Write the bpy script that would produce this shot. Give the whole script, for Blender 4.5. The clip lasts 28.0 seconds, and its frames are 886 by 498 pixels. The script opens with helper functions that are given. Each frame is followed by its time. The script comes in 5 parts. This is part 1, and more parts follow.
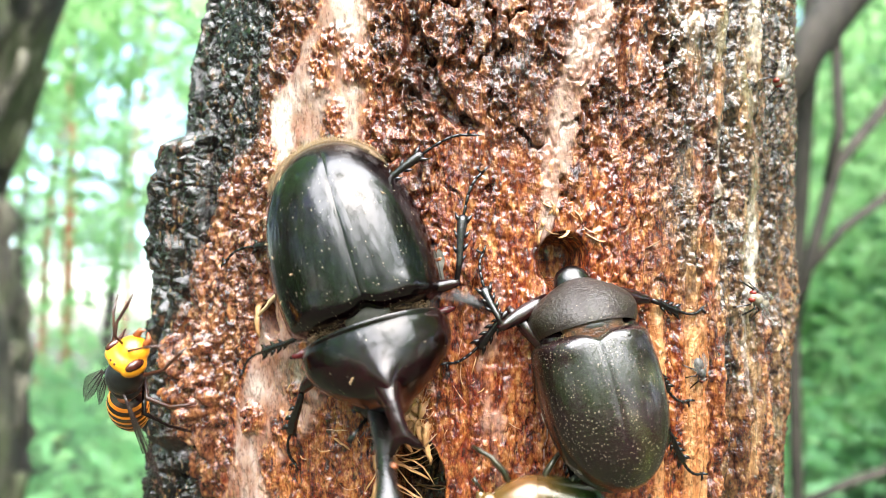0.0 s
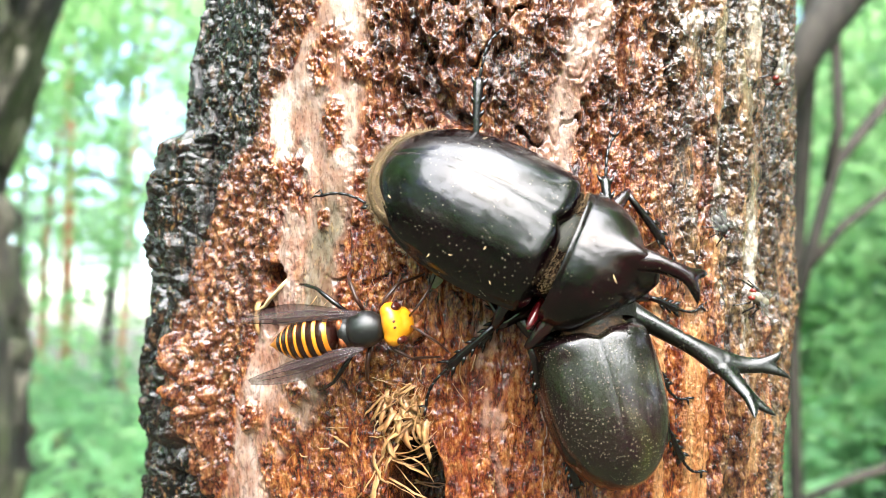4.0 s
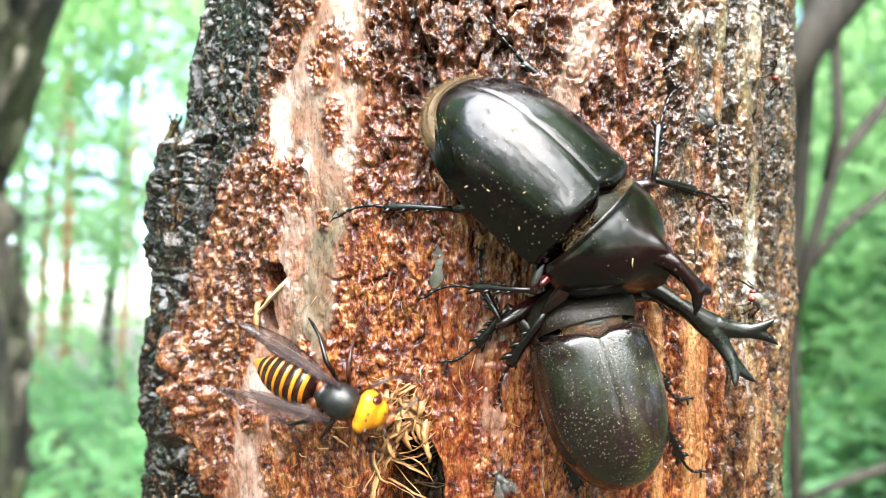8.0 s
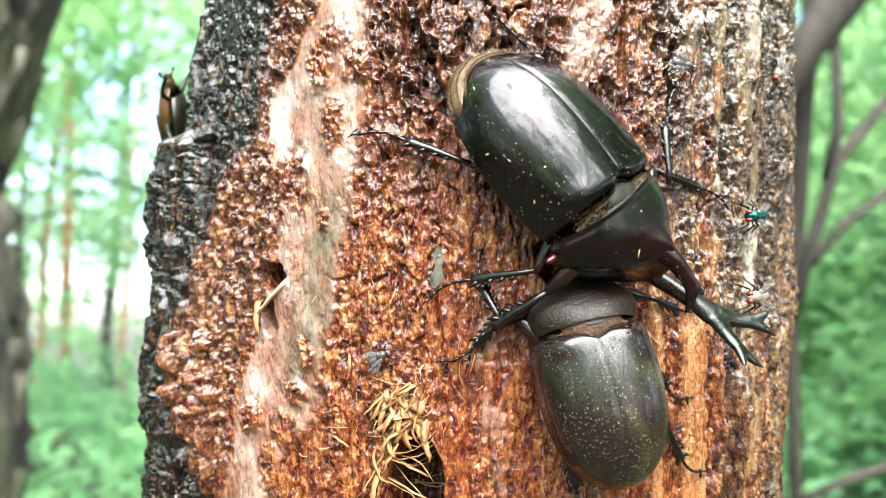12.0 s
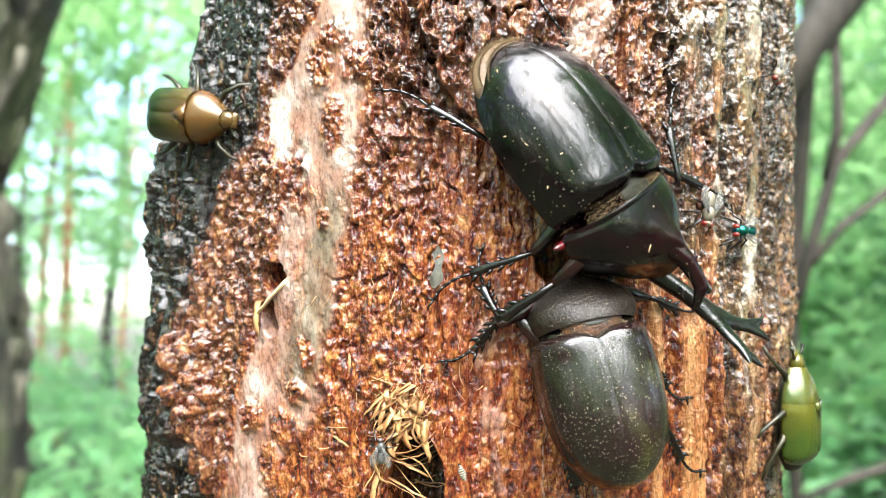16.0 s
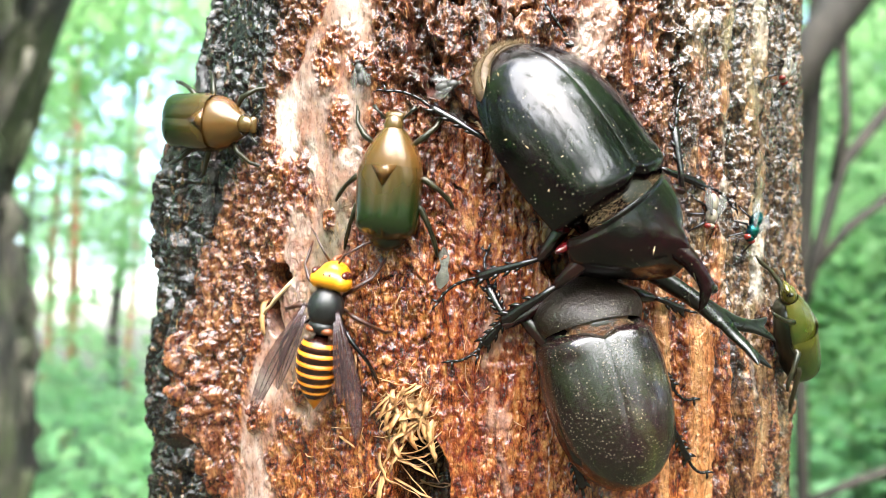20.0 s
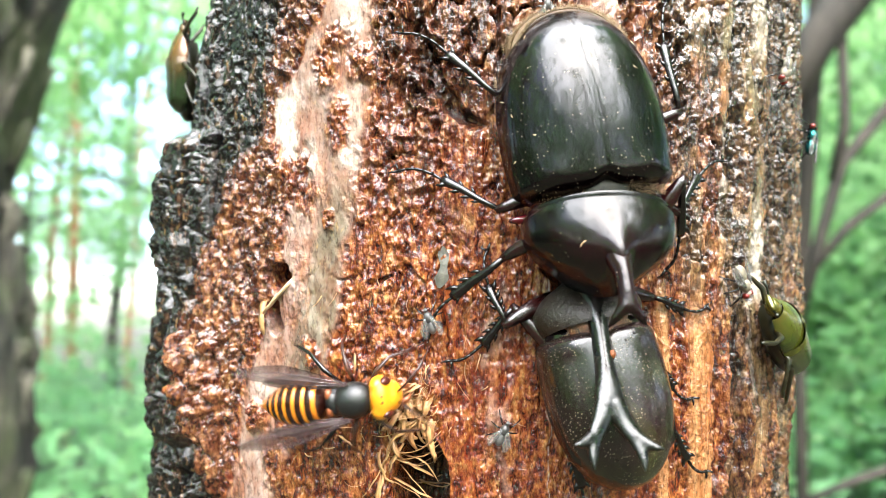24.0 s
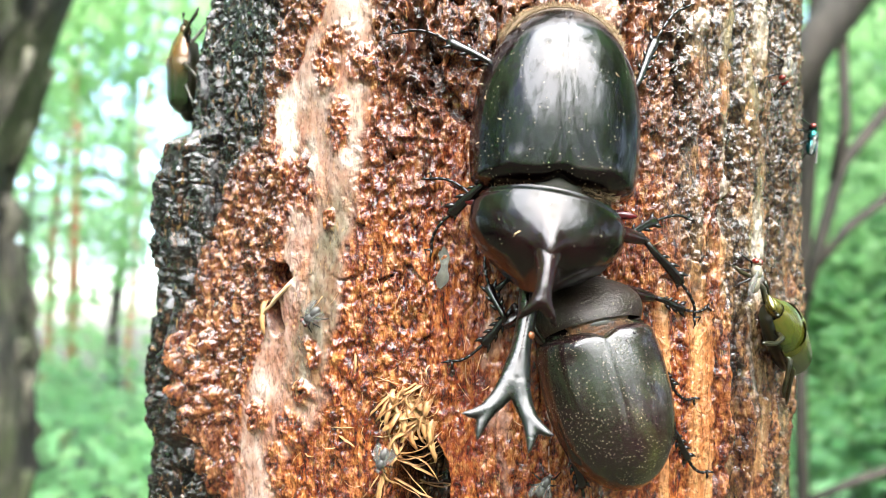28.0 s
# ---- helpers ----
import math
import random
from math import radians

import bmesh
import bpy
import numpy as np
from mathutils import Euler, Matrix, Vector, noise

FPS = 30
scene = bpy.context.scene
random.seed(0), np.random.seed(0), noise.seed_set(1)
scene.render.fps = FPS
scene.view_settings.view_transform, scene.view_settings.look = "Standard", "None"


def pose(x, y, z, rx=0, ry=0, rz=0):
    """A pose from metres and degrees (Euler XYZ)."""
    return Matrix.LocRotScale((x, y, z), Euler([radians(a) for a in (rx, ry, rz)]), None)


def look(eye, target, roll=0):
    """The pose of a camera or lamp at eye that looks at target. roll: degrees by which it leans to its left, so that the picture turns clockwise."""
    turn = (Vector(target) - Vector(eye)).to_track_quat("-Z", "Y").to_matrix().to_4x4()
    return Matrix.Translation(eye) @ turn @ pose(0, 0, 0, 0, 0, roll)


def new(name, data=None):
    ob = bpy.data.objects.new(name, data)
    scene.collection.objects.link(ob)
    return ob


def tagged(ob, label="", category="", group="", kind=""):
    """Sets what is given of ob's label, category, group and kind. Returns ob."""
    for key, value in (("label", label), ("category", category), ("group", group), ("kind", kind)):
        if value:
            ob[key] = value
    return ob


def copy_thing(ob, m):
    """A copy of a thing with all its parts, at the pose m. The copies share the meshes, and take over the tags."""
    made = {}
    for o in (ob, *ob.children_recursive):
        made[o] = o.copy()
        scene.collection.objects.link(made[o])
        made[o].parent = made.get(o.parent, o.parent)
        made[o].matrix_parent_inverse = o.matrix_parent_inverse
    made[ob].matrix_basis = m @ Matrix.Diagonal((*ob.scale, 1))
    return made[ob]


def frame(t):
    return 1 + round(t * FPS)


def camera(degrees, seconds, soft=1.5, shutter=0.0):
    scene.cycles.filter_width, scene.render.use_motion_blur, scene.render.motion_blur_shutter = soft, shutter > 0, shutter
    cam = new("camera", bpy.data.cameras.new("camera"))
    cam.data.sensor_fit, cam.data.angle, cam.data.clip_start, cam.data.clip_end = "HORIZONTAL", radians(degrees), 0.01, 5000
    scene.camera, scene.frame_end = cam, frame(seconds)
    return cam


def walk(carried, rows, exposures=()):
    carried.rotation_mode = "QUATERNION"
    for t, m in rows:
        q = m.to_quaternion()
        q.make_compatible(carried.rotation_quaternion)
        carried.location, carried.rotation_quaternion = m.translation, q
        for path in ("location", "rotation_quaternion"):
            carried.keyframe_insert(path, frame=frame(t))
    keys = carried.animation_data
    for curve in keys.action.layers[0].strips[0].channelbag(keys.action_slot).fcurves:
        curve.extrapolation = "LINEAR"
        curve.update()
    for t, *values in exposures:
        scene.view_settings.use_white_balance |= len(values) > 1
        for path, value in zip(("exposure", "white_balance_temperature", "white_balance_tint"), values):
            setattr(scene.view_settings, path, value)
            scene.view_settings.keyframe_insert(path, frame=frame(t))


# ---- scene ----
MM = 0.001
R, XC, YC = 77.7, 10.6, 213.2            # the sap tree: radius and axis ahead of the lens, mm
PLACE = pose(0, 0, 1.25, 6)              # the lens: 1.25 m above the ground, tilted up; the tree leans by the same angle

# camera: held by hand, nearly still
cam = camera(60, 28.0, soft=0.6, shutter=0.5)
cam.data.dof.use_dof = True
cam.data.dof.focus_distance = 0.136
cam.data.dof.aperture_fstop = 16.0
walk(cam, [(t, PLACE @ pose(0, 0, 0, 90 + up, 0, left)) for t, left, up in
           [(0, 0.08, 0.19), (1, 0.08, 0.17), (1.5, 0.08, 0.06), (2, 0.13, -0.04), (2.5, 0.06, -0.04), (3.5, 0.04, 0.00), (5.5, 0.04, 0.06), (6.5, 0.02, 0.06), (7.5, -0.02, 0.00), (8.5, 0.04, 0.04), (11, 0.00, 0.00), (16.5, 0.00, 0.00), (17, 0.23, -0.04), (17.5, 0.36, 0.00), (18, 0.40, 0.06), (19, 0.38, 0.06), (20, 0.44, 0.04), (21, 0.42, 0.00), (24, 0.40, 0.00), (25, 0.44, -0.06), (26, 0.42, 0.00), (28, 0.44, 0.02)]],
     exposures=[(0, 3.33), (28, 3.33)])

# light: bright overcast sky, seen through gaps between the trees
world = bpy.data.worlds.new("world")
scene.world = world
world.use_nodes = True
sky = world.node_tree.nodes.new("ShaderNodeTexSky")
sky.sky_type = "NISHITA"
sky.sun_disc = False
sky.sun_elevation, sky.sun_rotation = radians(53), radians(166)
sky.air_density, sky.dust_density, sky.ozone_density = 1.0, 2.5, 0.3
world.node_tree.links.new(sky.outputs[0], world.node_tree.nodes["Background"].inputs[0])
world.node_tree.nodes["Background"].inputs[1].default_value = 0.10
sun = new("sun", bpy.data.lights.new("sun", "SUN"))
sun.data.energy, sun.data.angle, sun.data.color = 2.5, radians(76), (0.985, 0.99, 1.0)
sun.matrix_world = look((0.8, -3.2, 4.4), (0, 0, 0))


# ---------------------------------------------------------------- materials
class Nodes:
    """Short hand for a node material."""

    def __init__(self, name):
        self.mat = bpy.data.materials.new(name)
        self.mat.use_nodes = True
        self.tree = self.mat.node_tree
        self.bsdf = self.tree.nodes["Principled BSDF"]
        self.co = self.tree.nodes.new("ShaderNodeTexCoord").outputs["Object"]

    def link(self, a, b):
        self.tree.links.new(a, b)

    def set(self, **values):
        for key, value in values.items():
            socket = self.bsdf.inputs[key.replace("_", " ")]
            if isinstance(value, bpy.types.NodeSocket):
                self.link(value, socket)
            else:
                socket.default_value = value
        return self

    def noise(self, scale, detail=4, rough=0.6, stretch=(1, 1, 1), distort=0.0):
        m = self.tree.nodes.new("ShaderNodeMapping")
        m.inputs["Scale"].default_value = stretch
        self.link(self.co, m.inputs[0])
        n = self.tree.nodes.new("ShaderNodeTexNoise")
        n.inputs["Scale"].default_value, n.inputs["Detail"].default_value = scale, detail
        n.inputs["Roughness"].default_value, n.inputs["Distortion"].default_value = rough, distort
        self.link(m.outputs[0], n.inputs["Vector"])
        return n.outputs["Fac"]

    def cells(self, scale, out="Distance", stretch=(1, 1, 1)):
        m = self.tree.nodes.new("ShaderNodeMapping")
        m.inputs["Scale"].default_value = stretch
        self.link(self.co, m.inputs[0])
        n = self.tree.nodes.new("ShaderNodeTexVoronoi")
        n.inputs["Scale"].default_value = scale
        self.link(m.outputs[0], n.inputs["Vector"])
        return n.outputs[out]

    def ramp(self, fac, *stops):
        r = self.tree.nodes.new("ShaderNodeValToRGB")
        while len(r.color_ramp.elements) < len(stops):
            r.color_ramp.elements.new(0.5)
        for e, (p, c) in zip(r.color_ramp.elements, stops):
            e.position = p
            e.color = (c, c, c, 1) if isinstance(c, (int, float)) else (*c, 1)
        self.link(fac, r.inputs[0])
        return r.outputs[0]

    def mix(self, fac, a, b, kind="MIX"):
        n = self.tree.nodes.new("ShaderNodeMix")
        n.data_type, n.blend_type = "RGBA", kind
        for value, k in ((fac, 0), (a, 6), (b, 7)):
            if isinstance(value, bpy.types.NodeSocket):
                self.link(value, n.inputs[k])
            else:
                n.inputs[k].default_value = value if k == 0 else (*value, 1)
        return n.outputs[2]

    def math(self, op, a, b=0.0):
        n = self.tree.nodes.new("ShaderNodeMath")
        n.operation = op
        for value, socket in ((a, n.inputs[0]), (b, n.inputs[1])):
            if isinstance(value, bpy.types.NodeSocket):
                self.link(value, socket)
            else:
                socket.default_value = value
        return n.outputs[0]

    def attribute(self, name):
        n = self.tree.nodes.new("ShaderNodeAttribute")
        n.attribute_name = name
        return n.outputs["Fac"]

    def island(self):
        return self.tree.nodes.new("ShaderNodeNewGeometry").outputs["Random Per Island"]

    def random(self):
        return self.tree.nodes.new("ShaderNodeObjectInfo").outputs["Random"]

    def bump(self, height, distance, strength=1.0, after=None):
        b = self.tree.nodes.new("ShaderNodeBump")
        b.inputs["Distance"].default_value = distance
        if isinstance(strength, bpy.types.NodeSocket):
            self.link(strength, b.inputs["Strength"])
        else:
            b.inputs["Strength"].default_value = strength
        self.link(height, b.inputs["Height"])
        if after is not None:
            self.link(after, b.inputs["Normal"])
        self.link(b.outputs[0], self.bsdf.inputs["Normal"])
        return b.outputs[0]


def bark_material():
    n = Nodes("wet_bark")
    pale, black, tan, red, white, ashen, moss = (n.attribute(a) for a in ("pale", "black", "tan", "red", "white", "ashen", "moss"))
    grain = n.noise(640, 7, 0.72, (1, 1, 0.5))
    fine = n.noise(1900, 4, 0.65, (1, 1, 0.7))
    body = n.ramp(grain, (0.36, (0.010, 0.0016, 0.001)), (0.45, (0.085, 0.011, 0.004)), (0.54, (0.235, 0.064, 0.015)), (0.65, (0.40, 0.172, 0.050)), (0.79, (0.50, 0.29, 0.12)))
    dark = n.ramp(grain, (0.36, (0.006, 0.003, 0.002)), (0.49, (0.070, 0.021, 0.010)), (0.59, (0.20, 0.072, 0.030)), (0.72, (0.40, 0.25, 0.14)))
    grey = n.ramp(grain, (0.40, (0.006, 0.005, 0.005)), (0.49, (0.060, 0.042, 0.026)), (0.58, (0.165, 0.100, 0.046)), (0.70, (0.30, 0.20, 0.11)))
    body = n.mix(n.ramp(n.noise(75, 4, 0.6, (1, 1, 0.35)), (0.44, 0.0), (0.64, 0.75)), body, n.mix(0.6, body, (0.105, 0.012, 0.005)))
    col = n.mix(red, dark, body)
    col = n.mix(n.math("MULTIPLY", moss, 0.85), col, grey)
    wood = n.ramp(n.noise(420, 6, 0.65, (1, 1, 0.05)), (0.32, (0.12, 0.030, 0.009)), (0.48, (0.28, 0.100, 0.032)), (0.70, (0.45, 0.24, 0.10)))
    olive = n.ramp(n.noise(420, 6, 0.65, (1, 1, 0.08)), (0.34, (0.060, 0.042, 0.022)), (0.50, (0.16, 0.122, 0.062)), (0.70, (0.33, 0.27, 0.16)))
    col = n.mix(tan, col, n.mix(moss, wood, olive))
    skin = n.ramp(n.noise(150, 7, 0.66, (1, 1, 0.7)), (0.32, (0.20, 0.075, 0.045)), (0.46, (0.27, 0.150, 0.110)), (0.58, (0.31, 0.215, 0.180)), (0.74, (0.46, 0.385, 0.335)))
    ash = n.ramp(n.noise(230, 7, 0.66, (1, 1, 0.5)), (0.34, (0.115, 0.062, 0.038)), (0.50, (0.16, 0.122, 0.088)), (0.70, (0.24, 0.205, 0.165)))
    smooth = n.mix(ashen, skin, ash)
    smooth = n.mix(n.ramp(n.noise(1100, 3, 0.6), (0.66, 0.0), (0.74, 0.6)), smooth, (0.10, 0.042, 0.022))
    col = n.mix(pale, col, smooth)
    col = n.mix(white, col, n.ramp(grain, (0.35, (0.34, 0.28, 0.22)), (0.6, (0.55, 0.51, 0.46))))
    # colour of the black bark, and of the shade painted into pit and crack
    black_and_shade = n.ramp(n.noise(520, 6, 0.66, (1, 1, 0.4)), (0.42, (0.0010, 0.0010, 0.0013)), (0.54, (0.005, 0.0042, 0.0042)), (0.63, (0.055, 0.026, 0.014)), (0.76, (0.16, 0.10, 0.06)))
    col = n.mix(black, col, black_and_shade)
    col = n.mix(n.ramp(n.noise(1400, 3, 0.6, (1, 1, 0.5)), (0.36, 0.65), (0.48, 0.0)), col, n.mix(0.75, col, (0.012, 0.003, 0.002)))
    col = n.mix(n.ramp(n.noise(1100, 4, 0.65, (1, 1, 0.3)), (0.60, 0.0), (0.70, 0.55)), col, n.mix(0.5, col, (0.60, 0.34, 0.12)))
    wet = n.ramp(n.noise(260, 4, 0.6), (0.36, 0.05), (0.66, 0.24))
    wet = n.mix(n.math("MULTIPLY", pale, 0.5), wet, (0.24, 0.24, 0.24))
    n.set(Base_Color=col, Roughness=wet, Specular_IOR_Level=0.45, Coat_Weight=n.math("SUBTRACT", 0.62, n.math("MULTIPLY", black, 0.12)), Coat_Roughness=0.03, Coat_IOR=1.4)
    calm = n.math("SUBTRACT", 1.0, n.math("MAXIMUM", n.math("MULTIPLY", n.math("MAXIMUM", pale, white), 0.80), n.math("MULTIPLY", black, 0.25)))
    calm = n.math("MULTIPLY", calm, n.ramp(n.noise(95, 3, 0.6, (1, 1, 0.5)), (0.36, 0.4), (0.56, 1.15)))
    first = n.bump(n.noise(760, 4, 0.58, (1, 1, 0.45), 0.9), 0.0013, calm)
    n.bump(n.noise(2000, 2, 0.5), 0.00042, n.math("MULTIPLY", calm, 0.7), first)
    return n.mat


def chitin(name, tint, tint2, rough, specks, speck_size, coat=0.3, relief=0.00003, tint3=(0.0006, 0.0013, 0.0003), dust_tint=(0.24, 0.21, 0.15), spec=0.36):
    n = Nodes(name)
    col = n.mix(n.ramp(n.noise(60, 4, 0.6), (0.38, 0.0), (0.62, 1.0)), tint, tint2)
    col = n.mix(n.ramp(n.noise(85, 3, 0.6, (1, 0.5, 1), 1.0), (0.5, 0.0), (0.68, 1.0)), col, tint3)
    near = n.cells(speck_size)
    few = n.ramp(n.cells(speck_size, "Color"), (1 - specks - 0.1, 0.0), (1 - specks, 1.0))
    spot = n.math("MULTIPLY", n.ramp(n.math("ADD", near, n.math("MULTIPLY", n.noise(speck_size * 3, 2), 0.30)), (0.27, 1.0), (0.40, 0.0)), few)
    spot = n.math("MULTIPLY", spot, n.ramp(n.noise(260, 5, 0.7), (0.40, 0.0), (0.54, 1.0)))
    big = n.math("MULTIPLY", n.ramp(n.cells(speck_size * 0.45, stretch=(1, 0.6, 1)), (0.02, 0.8), (0.09, 0.0)), n.ramp(n.noise(140, 2, 0.5), (0.56, 0.0), (0.64, 1.0)))
    scratch = n.ramp(n.noise(240, 2, 0.5, (1, 0.25, 1), 2.0), (0.735, 0.0), (0.75, 0.5))
    dust = n.math("MAXIMUM", n.math("MAXIMUM", spot, big), scratch)
    n.set(Base_Color=n.mix(dust, col, dust_tint), Roughness=n.ramp(n.noise(300, 4), (0.3, rough * 1.1), (0.7, rough * 2.0)),
          Specular_IOR_Level=spec, Coat_Weight=coat, Coat_Roughness=rough * 0.7)
    swell = n.bump(n.noise(95, 3, 0.55, (1, 0.3, 1)), 0.0015, 0.6)
    n.bump(n.noise(1800, 3, 0.6), relief, 1.0, swell)
    return n.mat


def plain(name, a, b, scale, rough=0.5, stretch=(1, 1, 1), relief=0.0, **more):
    n = Nodes(name)
    n.set(Base_Color=n.mix(n.ramp(n.noise(scale, 5, 0.6, stretch), (0.35, 0.0), (0.68, 1.0)), a, b), Roughness=rough, **more)
    if relief:
        n.bump(n.noise(scale * 2.2, 5, 0.6, stretch), relief)
    return n.mat


def gilded(name, front, rear):
    """Metallic wing case that turns from one colour at the shoulder to another at the tail."""
    n = Nodes(name)
    axis = n.tree.nodes.new("ShaderNodeSeparateXYZ")
    n.link(n.co, axis.inputs[0])
    along = n.math("ADD", n.math("MULTIPLY", axis.outputs[1], -66.0), n.math("MULTIPLY", n.math("SUBTRACT", n.noise(140, 4, 0.6, (1, 0.4, 1)), 0.5), 0.9))
    col = n.ramp(along, (0.08, front), (0.5, rear))
    n.set(Base_Color=col, Roughness=0.24, Metallic=0.3, Coat_Weight=0.35, Coat_Roughness=0.1)
    n.bump(n.noise(380, 5, 0.6), 0.00003)
    return n.mat


def wing_material(name, tint, alpha):
    n = Nodes(name)
    veins = n.ramp(n.cells(420, stretch=(1, 0.35, 1)), (0.0, 0.0), (0.12, 1.0))
    n.set(Base_Color=n.mix(n.noise(300, 3), tint, tuple(c * 0.6 for c in tint)), Roughness=0.18, Specular_IOR_Level=0.8,
          Alpha=n.math("SUBTRACT", alpha + 0.15, n.math("MULTIPLY", veins, 0.15)))
    n.bump(n.noise(350, 2, 0.5, (1, 0.2, 1)), 0.0003)
    return n.mat


def leaf_material(name, a, b, c):
    n = Nodes(name)
    col = n.ramp(n.island(), (0.0, a), (0.5, b), (1.0, c))
    n.set(Base_Color=col, Roughness=0.45)
    glow = n.tree.nodes.new("ShaderNodeBsdfTranslucent")
    mixer = n.tree.nodes.new("ShaderNodeMixShader")
    mixer.inputs[0].default_value = 0.6
    n.link(n.mix(0.7, col, (0.54, 0.80, 0.42)), glow.inputs[0])
    n.link(n.bsdf.outputs[0], mixer.inputs[1])
    n.link(glow.outputs[0], mixer.inputs[2])
    n.link(mixer.outputs[0], n.tree.nodes["Material Output"].inputs[0])
    return n.mat


def mossy(name):
    """Furrowed grey bark with patches of moss and lichen."""
    n = Nodes(name)
    bark = n.ramp(n.noise(24, 6, 0.7, (1, 1, 0.3)), (0.42, (0.006, 0.006, 0.004)), (0.52, (0.045, 0.042, 0.030)), (0.64, (0.16, 0.15, 0.115)))
    col = n.mix(n.ramp(n.noise(9, 4, 0.6, (1, 1, 0.6)), (0.48, 0.0), (0.58, 0.8)), bark, n.mix(0.6, bark, (0.050, 0.070, 0.020)))
    n.set(Base_Color=col, Roughness=0.85)
    n.bump(n.noise(40, 5, 0.6, (1, 1, 0.3)), 0.02)
    return n.mat


BARK = bark_material()
SHELL = chitin("black_brown_chitin", (0.0006, 0.0004, 0.0004), (0.0026, 0.0006, 0.0010), 0.115, 0.22, 1900, 0.34, spec=0.20)
PRONOTUM = chitin("glossy_chitin", (0.0006, 0.0004, 0.0004), (0.0075, 0.0008, 0.0016), 0.13, 0.12, 1700, 0.28, spec=0.22)
HORN = chitin("worn_horn_chitin", (0.0012, 0.0008, 0.0007), (0.0035, 0.0011, 0.0011), 0.2, 0.12, 1900, 0.35)
DULL = chitin("dull_brown_chitin", (0.0075, 0.0060, 0.0034), (0.0095, 0.0022, 0.0042), 0.14, 0.5, 2600, 0.46, 0.00006, (0.026, 0.025, 0.008), spec=0.32)
DULL_COLLAR = chitin("pitted_brown_chitin", (0.010, 0.0065, 0.0035), (0.010, 0.0036, 0.0030), 0.30, 0.5, 2600, 0.05, 0.00022, (0.014, 0.013, 0.006))
LIMB = plain("black_leg_chitin", (0.0011, 0.0008, 0.0008), (0.0042, 0.0013, 0.0013), 500, 0.22, relief=0.00005)
THIGH = plain("dark_red_leg_chitin", (0.002, 0.001, 0.001), (0.016, 0.002, 0.002), 300, 0.2, relief=0.00003)
CRIMSON = plain("crimson_joint", (0.03, 0.002, 0.003), (0.09, 0.004, 0.006), 400, 0.18)
HAIR = plain("golden_hair", (0.14, 0.085, 0.035), (0.26, 0.18, 0.09), 2500, 0.7)
SKIN = plain("tan_membrane", (0.002, 0.0013, 0.0008), (0.016, 0.007, 0.0025), 900, 0.85, relief=0.0002, Specular_IOR_Level=0.12)
TAN_SKIN = plain("orange_tan_membrane", (0.006, 0.0022, 0.001), (0.10, 0.034, 0.007), 900, 0.4, relief=0.0002)
GREY_PLATE = plain("pale_grey_plate", (0.012, 0.012, 0.010), (0.030, 0.030, 0.025), 500, 0.35)
PLATE = plain("grey_plate", (0.009, 0.010, 0.007), (0.020, 0.020, 0.014), 500, 0.45, Specular_IOR_Level=0.1)
YELLOW = plain("orange_yellow_chitin", (0.56, 0.185, 0.006), (0.64, 0.27, 0.012), 250, 0.3, relief=0.00003)
BAND = plain("orange_band", (0.42, 0.110, 0.005), (0.55, 0.20, 0.012), 250, 0.3, relief=0.00003)
BROWN = plain("dark_brown_band", (0.008, 0.002, 0.0015), (0.028, 0.006, 0.003), 400, 0.25, relief=0.00003)
FUZZ = plain("black_fuzz", (0.005, 0.005, 0.0055), (0.012, 0.012, 0.012), 1500, 0.34, relief=0.00006)
RUST_TAN = plain("tan_tail", (0.055, 0.026, 0.010), (0.13, 0.082, 0.038), 900, 0.5, relief=0.0002)
RUST = plain("rust_patch", (0.16, 0.04, 0.012), (0.24, 0.07, 0.02), 600, 0.35)
AMBER_LEG = plain("amber_leg", (0.012, 0.003, 0.0015), (0.050, 0.013, 0.005), 500, 0.35)
EYE = plain("dark_eye", (0.03, 0.006, 0.004), (0.07, 0.014, 0.008), 1800, 0.12)
RED_EYE = plain("red_eye", (0.10, 0.008, 0.006), (0.17, 0.022, 0.014), 1800, 0.25)
WING = wing_material("amber_wing", (0.080, 0.048, 0.050), 0.68)
CLEAR = wing_material("clear_wing", (0.22, 0.215, 0.20), 0.45)
BRONZE = plain("bronze_chitin", (0.13, 0.052, 0.012), (0.075, 0.046, 0.012), 120, 0.24, Metallic=0.3, Coat_Weight=0.3, Coat_Roughness=0.1, relief=0.00002)
GREEN = gilded("olive_bronze_chitin", (0.070, 0.036, 0.008), (0.010, 0.019, 0.004))
LIME_CASE = gilded("green_gold_chitin", (0.085, 0.085, 0.010), (0.030, 0.055, 0.006))
LIME = plain("yellow_green_chitin", (0.035, 0.055, 0.006), (0.085, 0.070, 0.010), 140, 0.22, Metallic=0.3, Coat_Weight=0.4, Coat_Roughness=0.08, relief=0.00002)
UNDER = plain("dark_green_belly", (0.006, 0.009, 0.004), (0.018, 0.016, 0.007), 300, 0.3, Metallic=0.3)
OLIVE_LEG = plain("olive_leg", (0.007, 0.009, 0.004), (0.035, 0.028, 0.012), 500, 0.3, Metallic=0.3)
BOTTLE = plain("blue_green_metal", (0.006, 0.10, 0.075), (0.01, 0.055, 0.09), 500, 0.2, Metallic=0.8)
GREY = plain("grey_fly", (0.02, 0.02, 0.019), (0.08, 0.075, 0.07), 900, 0.45)
BUFF = plain("pale_buff_fly", (0.13, 0.11, 0.08), (0.22, 0.19, 0.14), 900, 0.45)
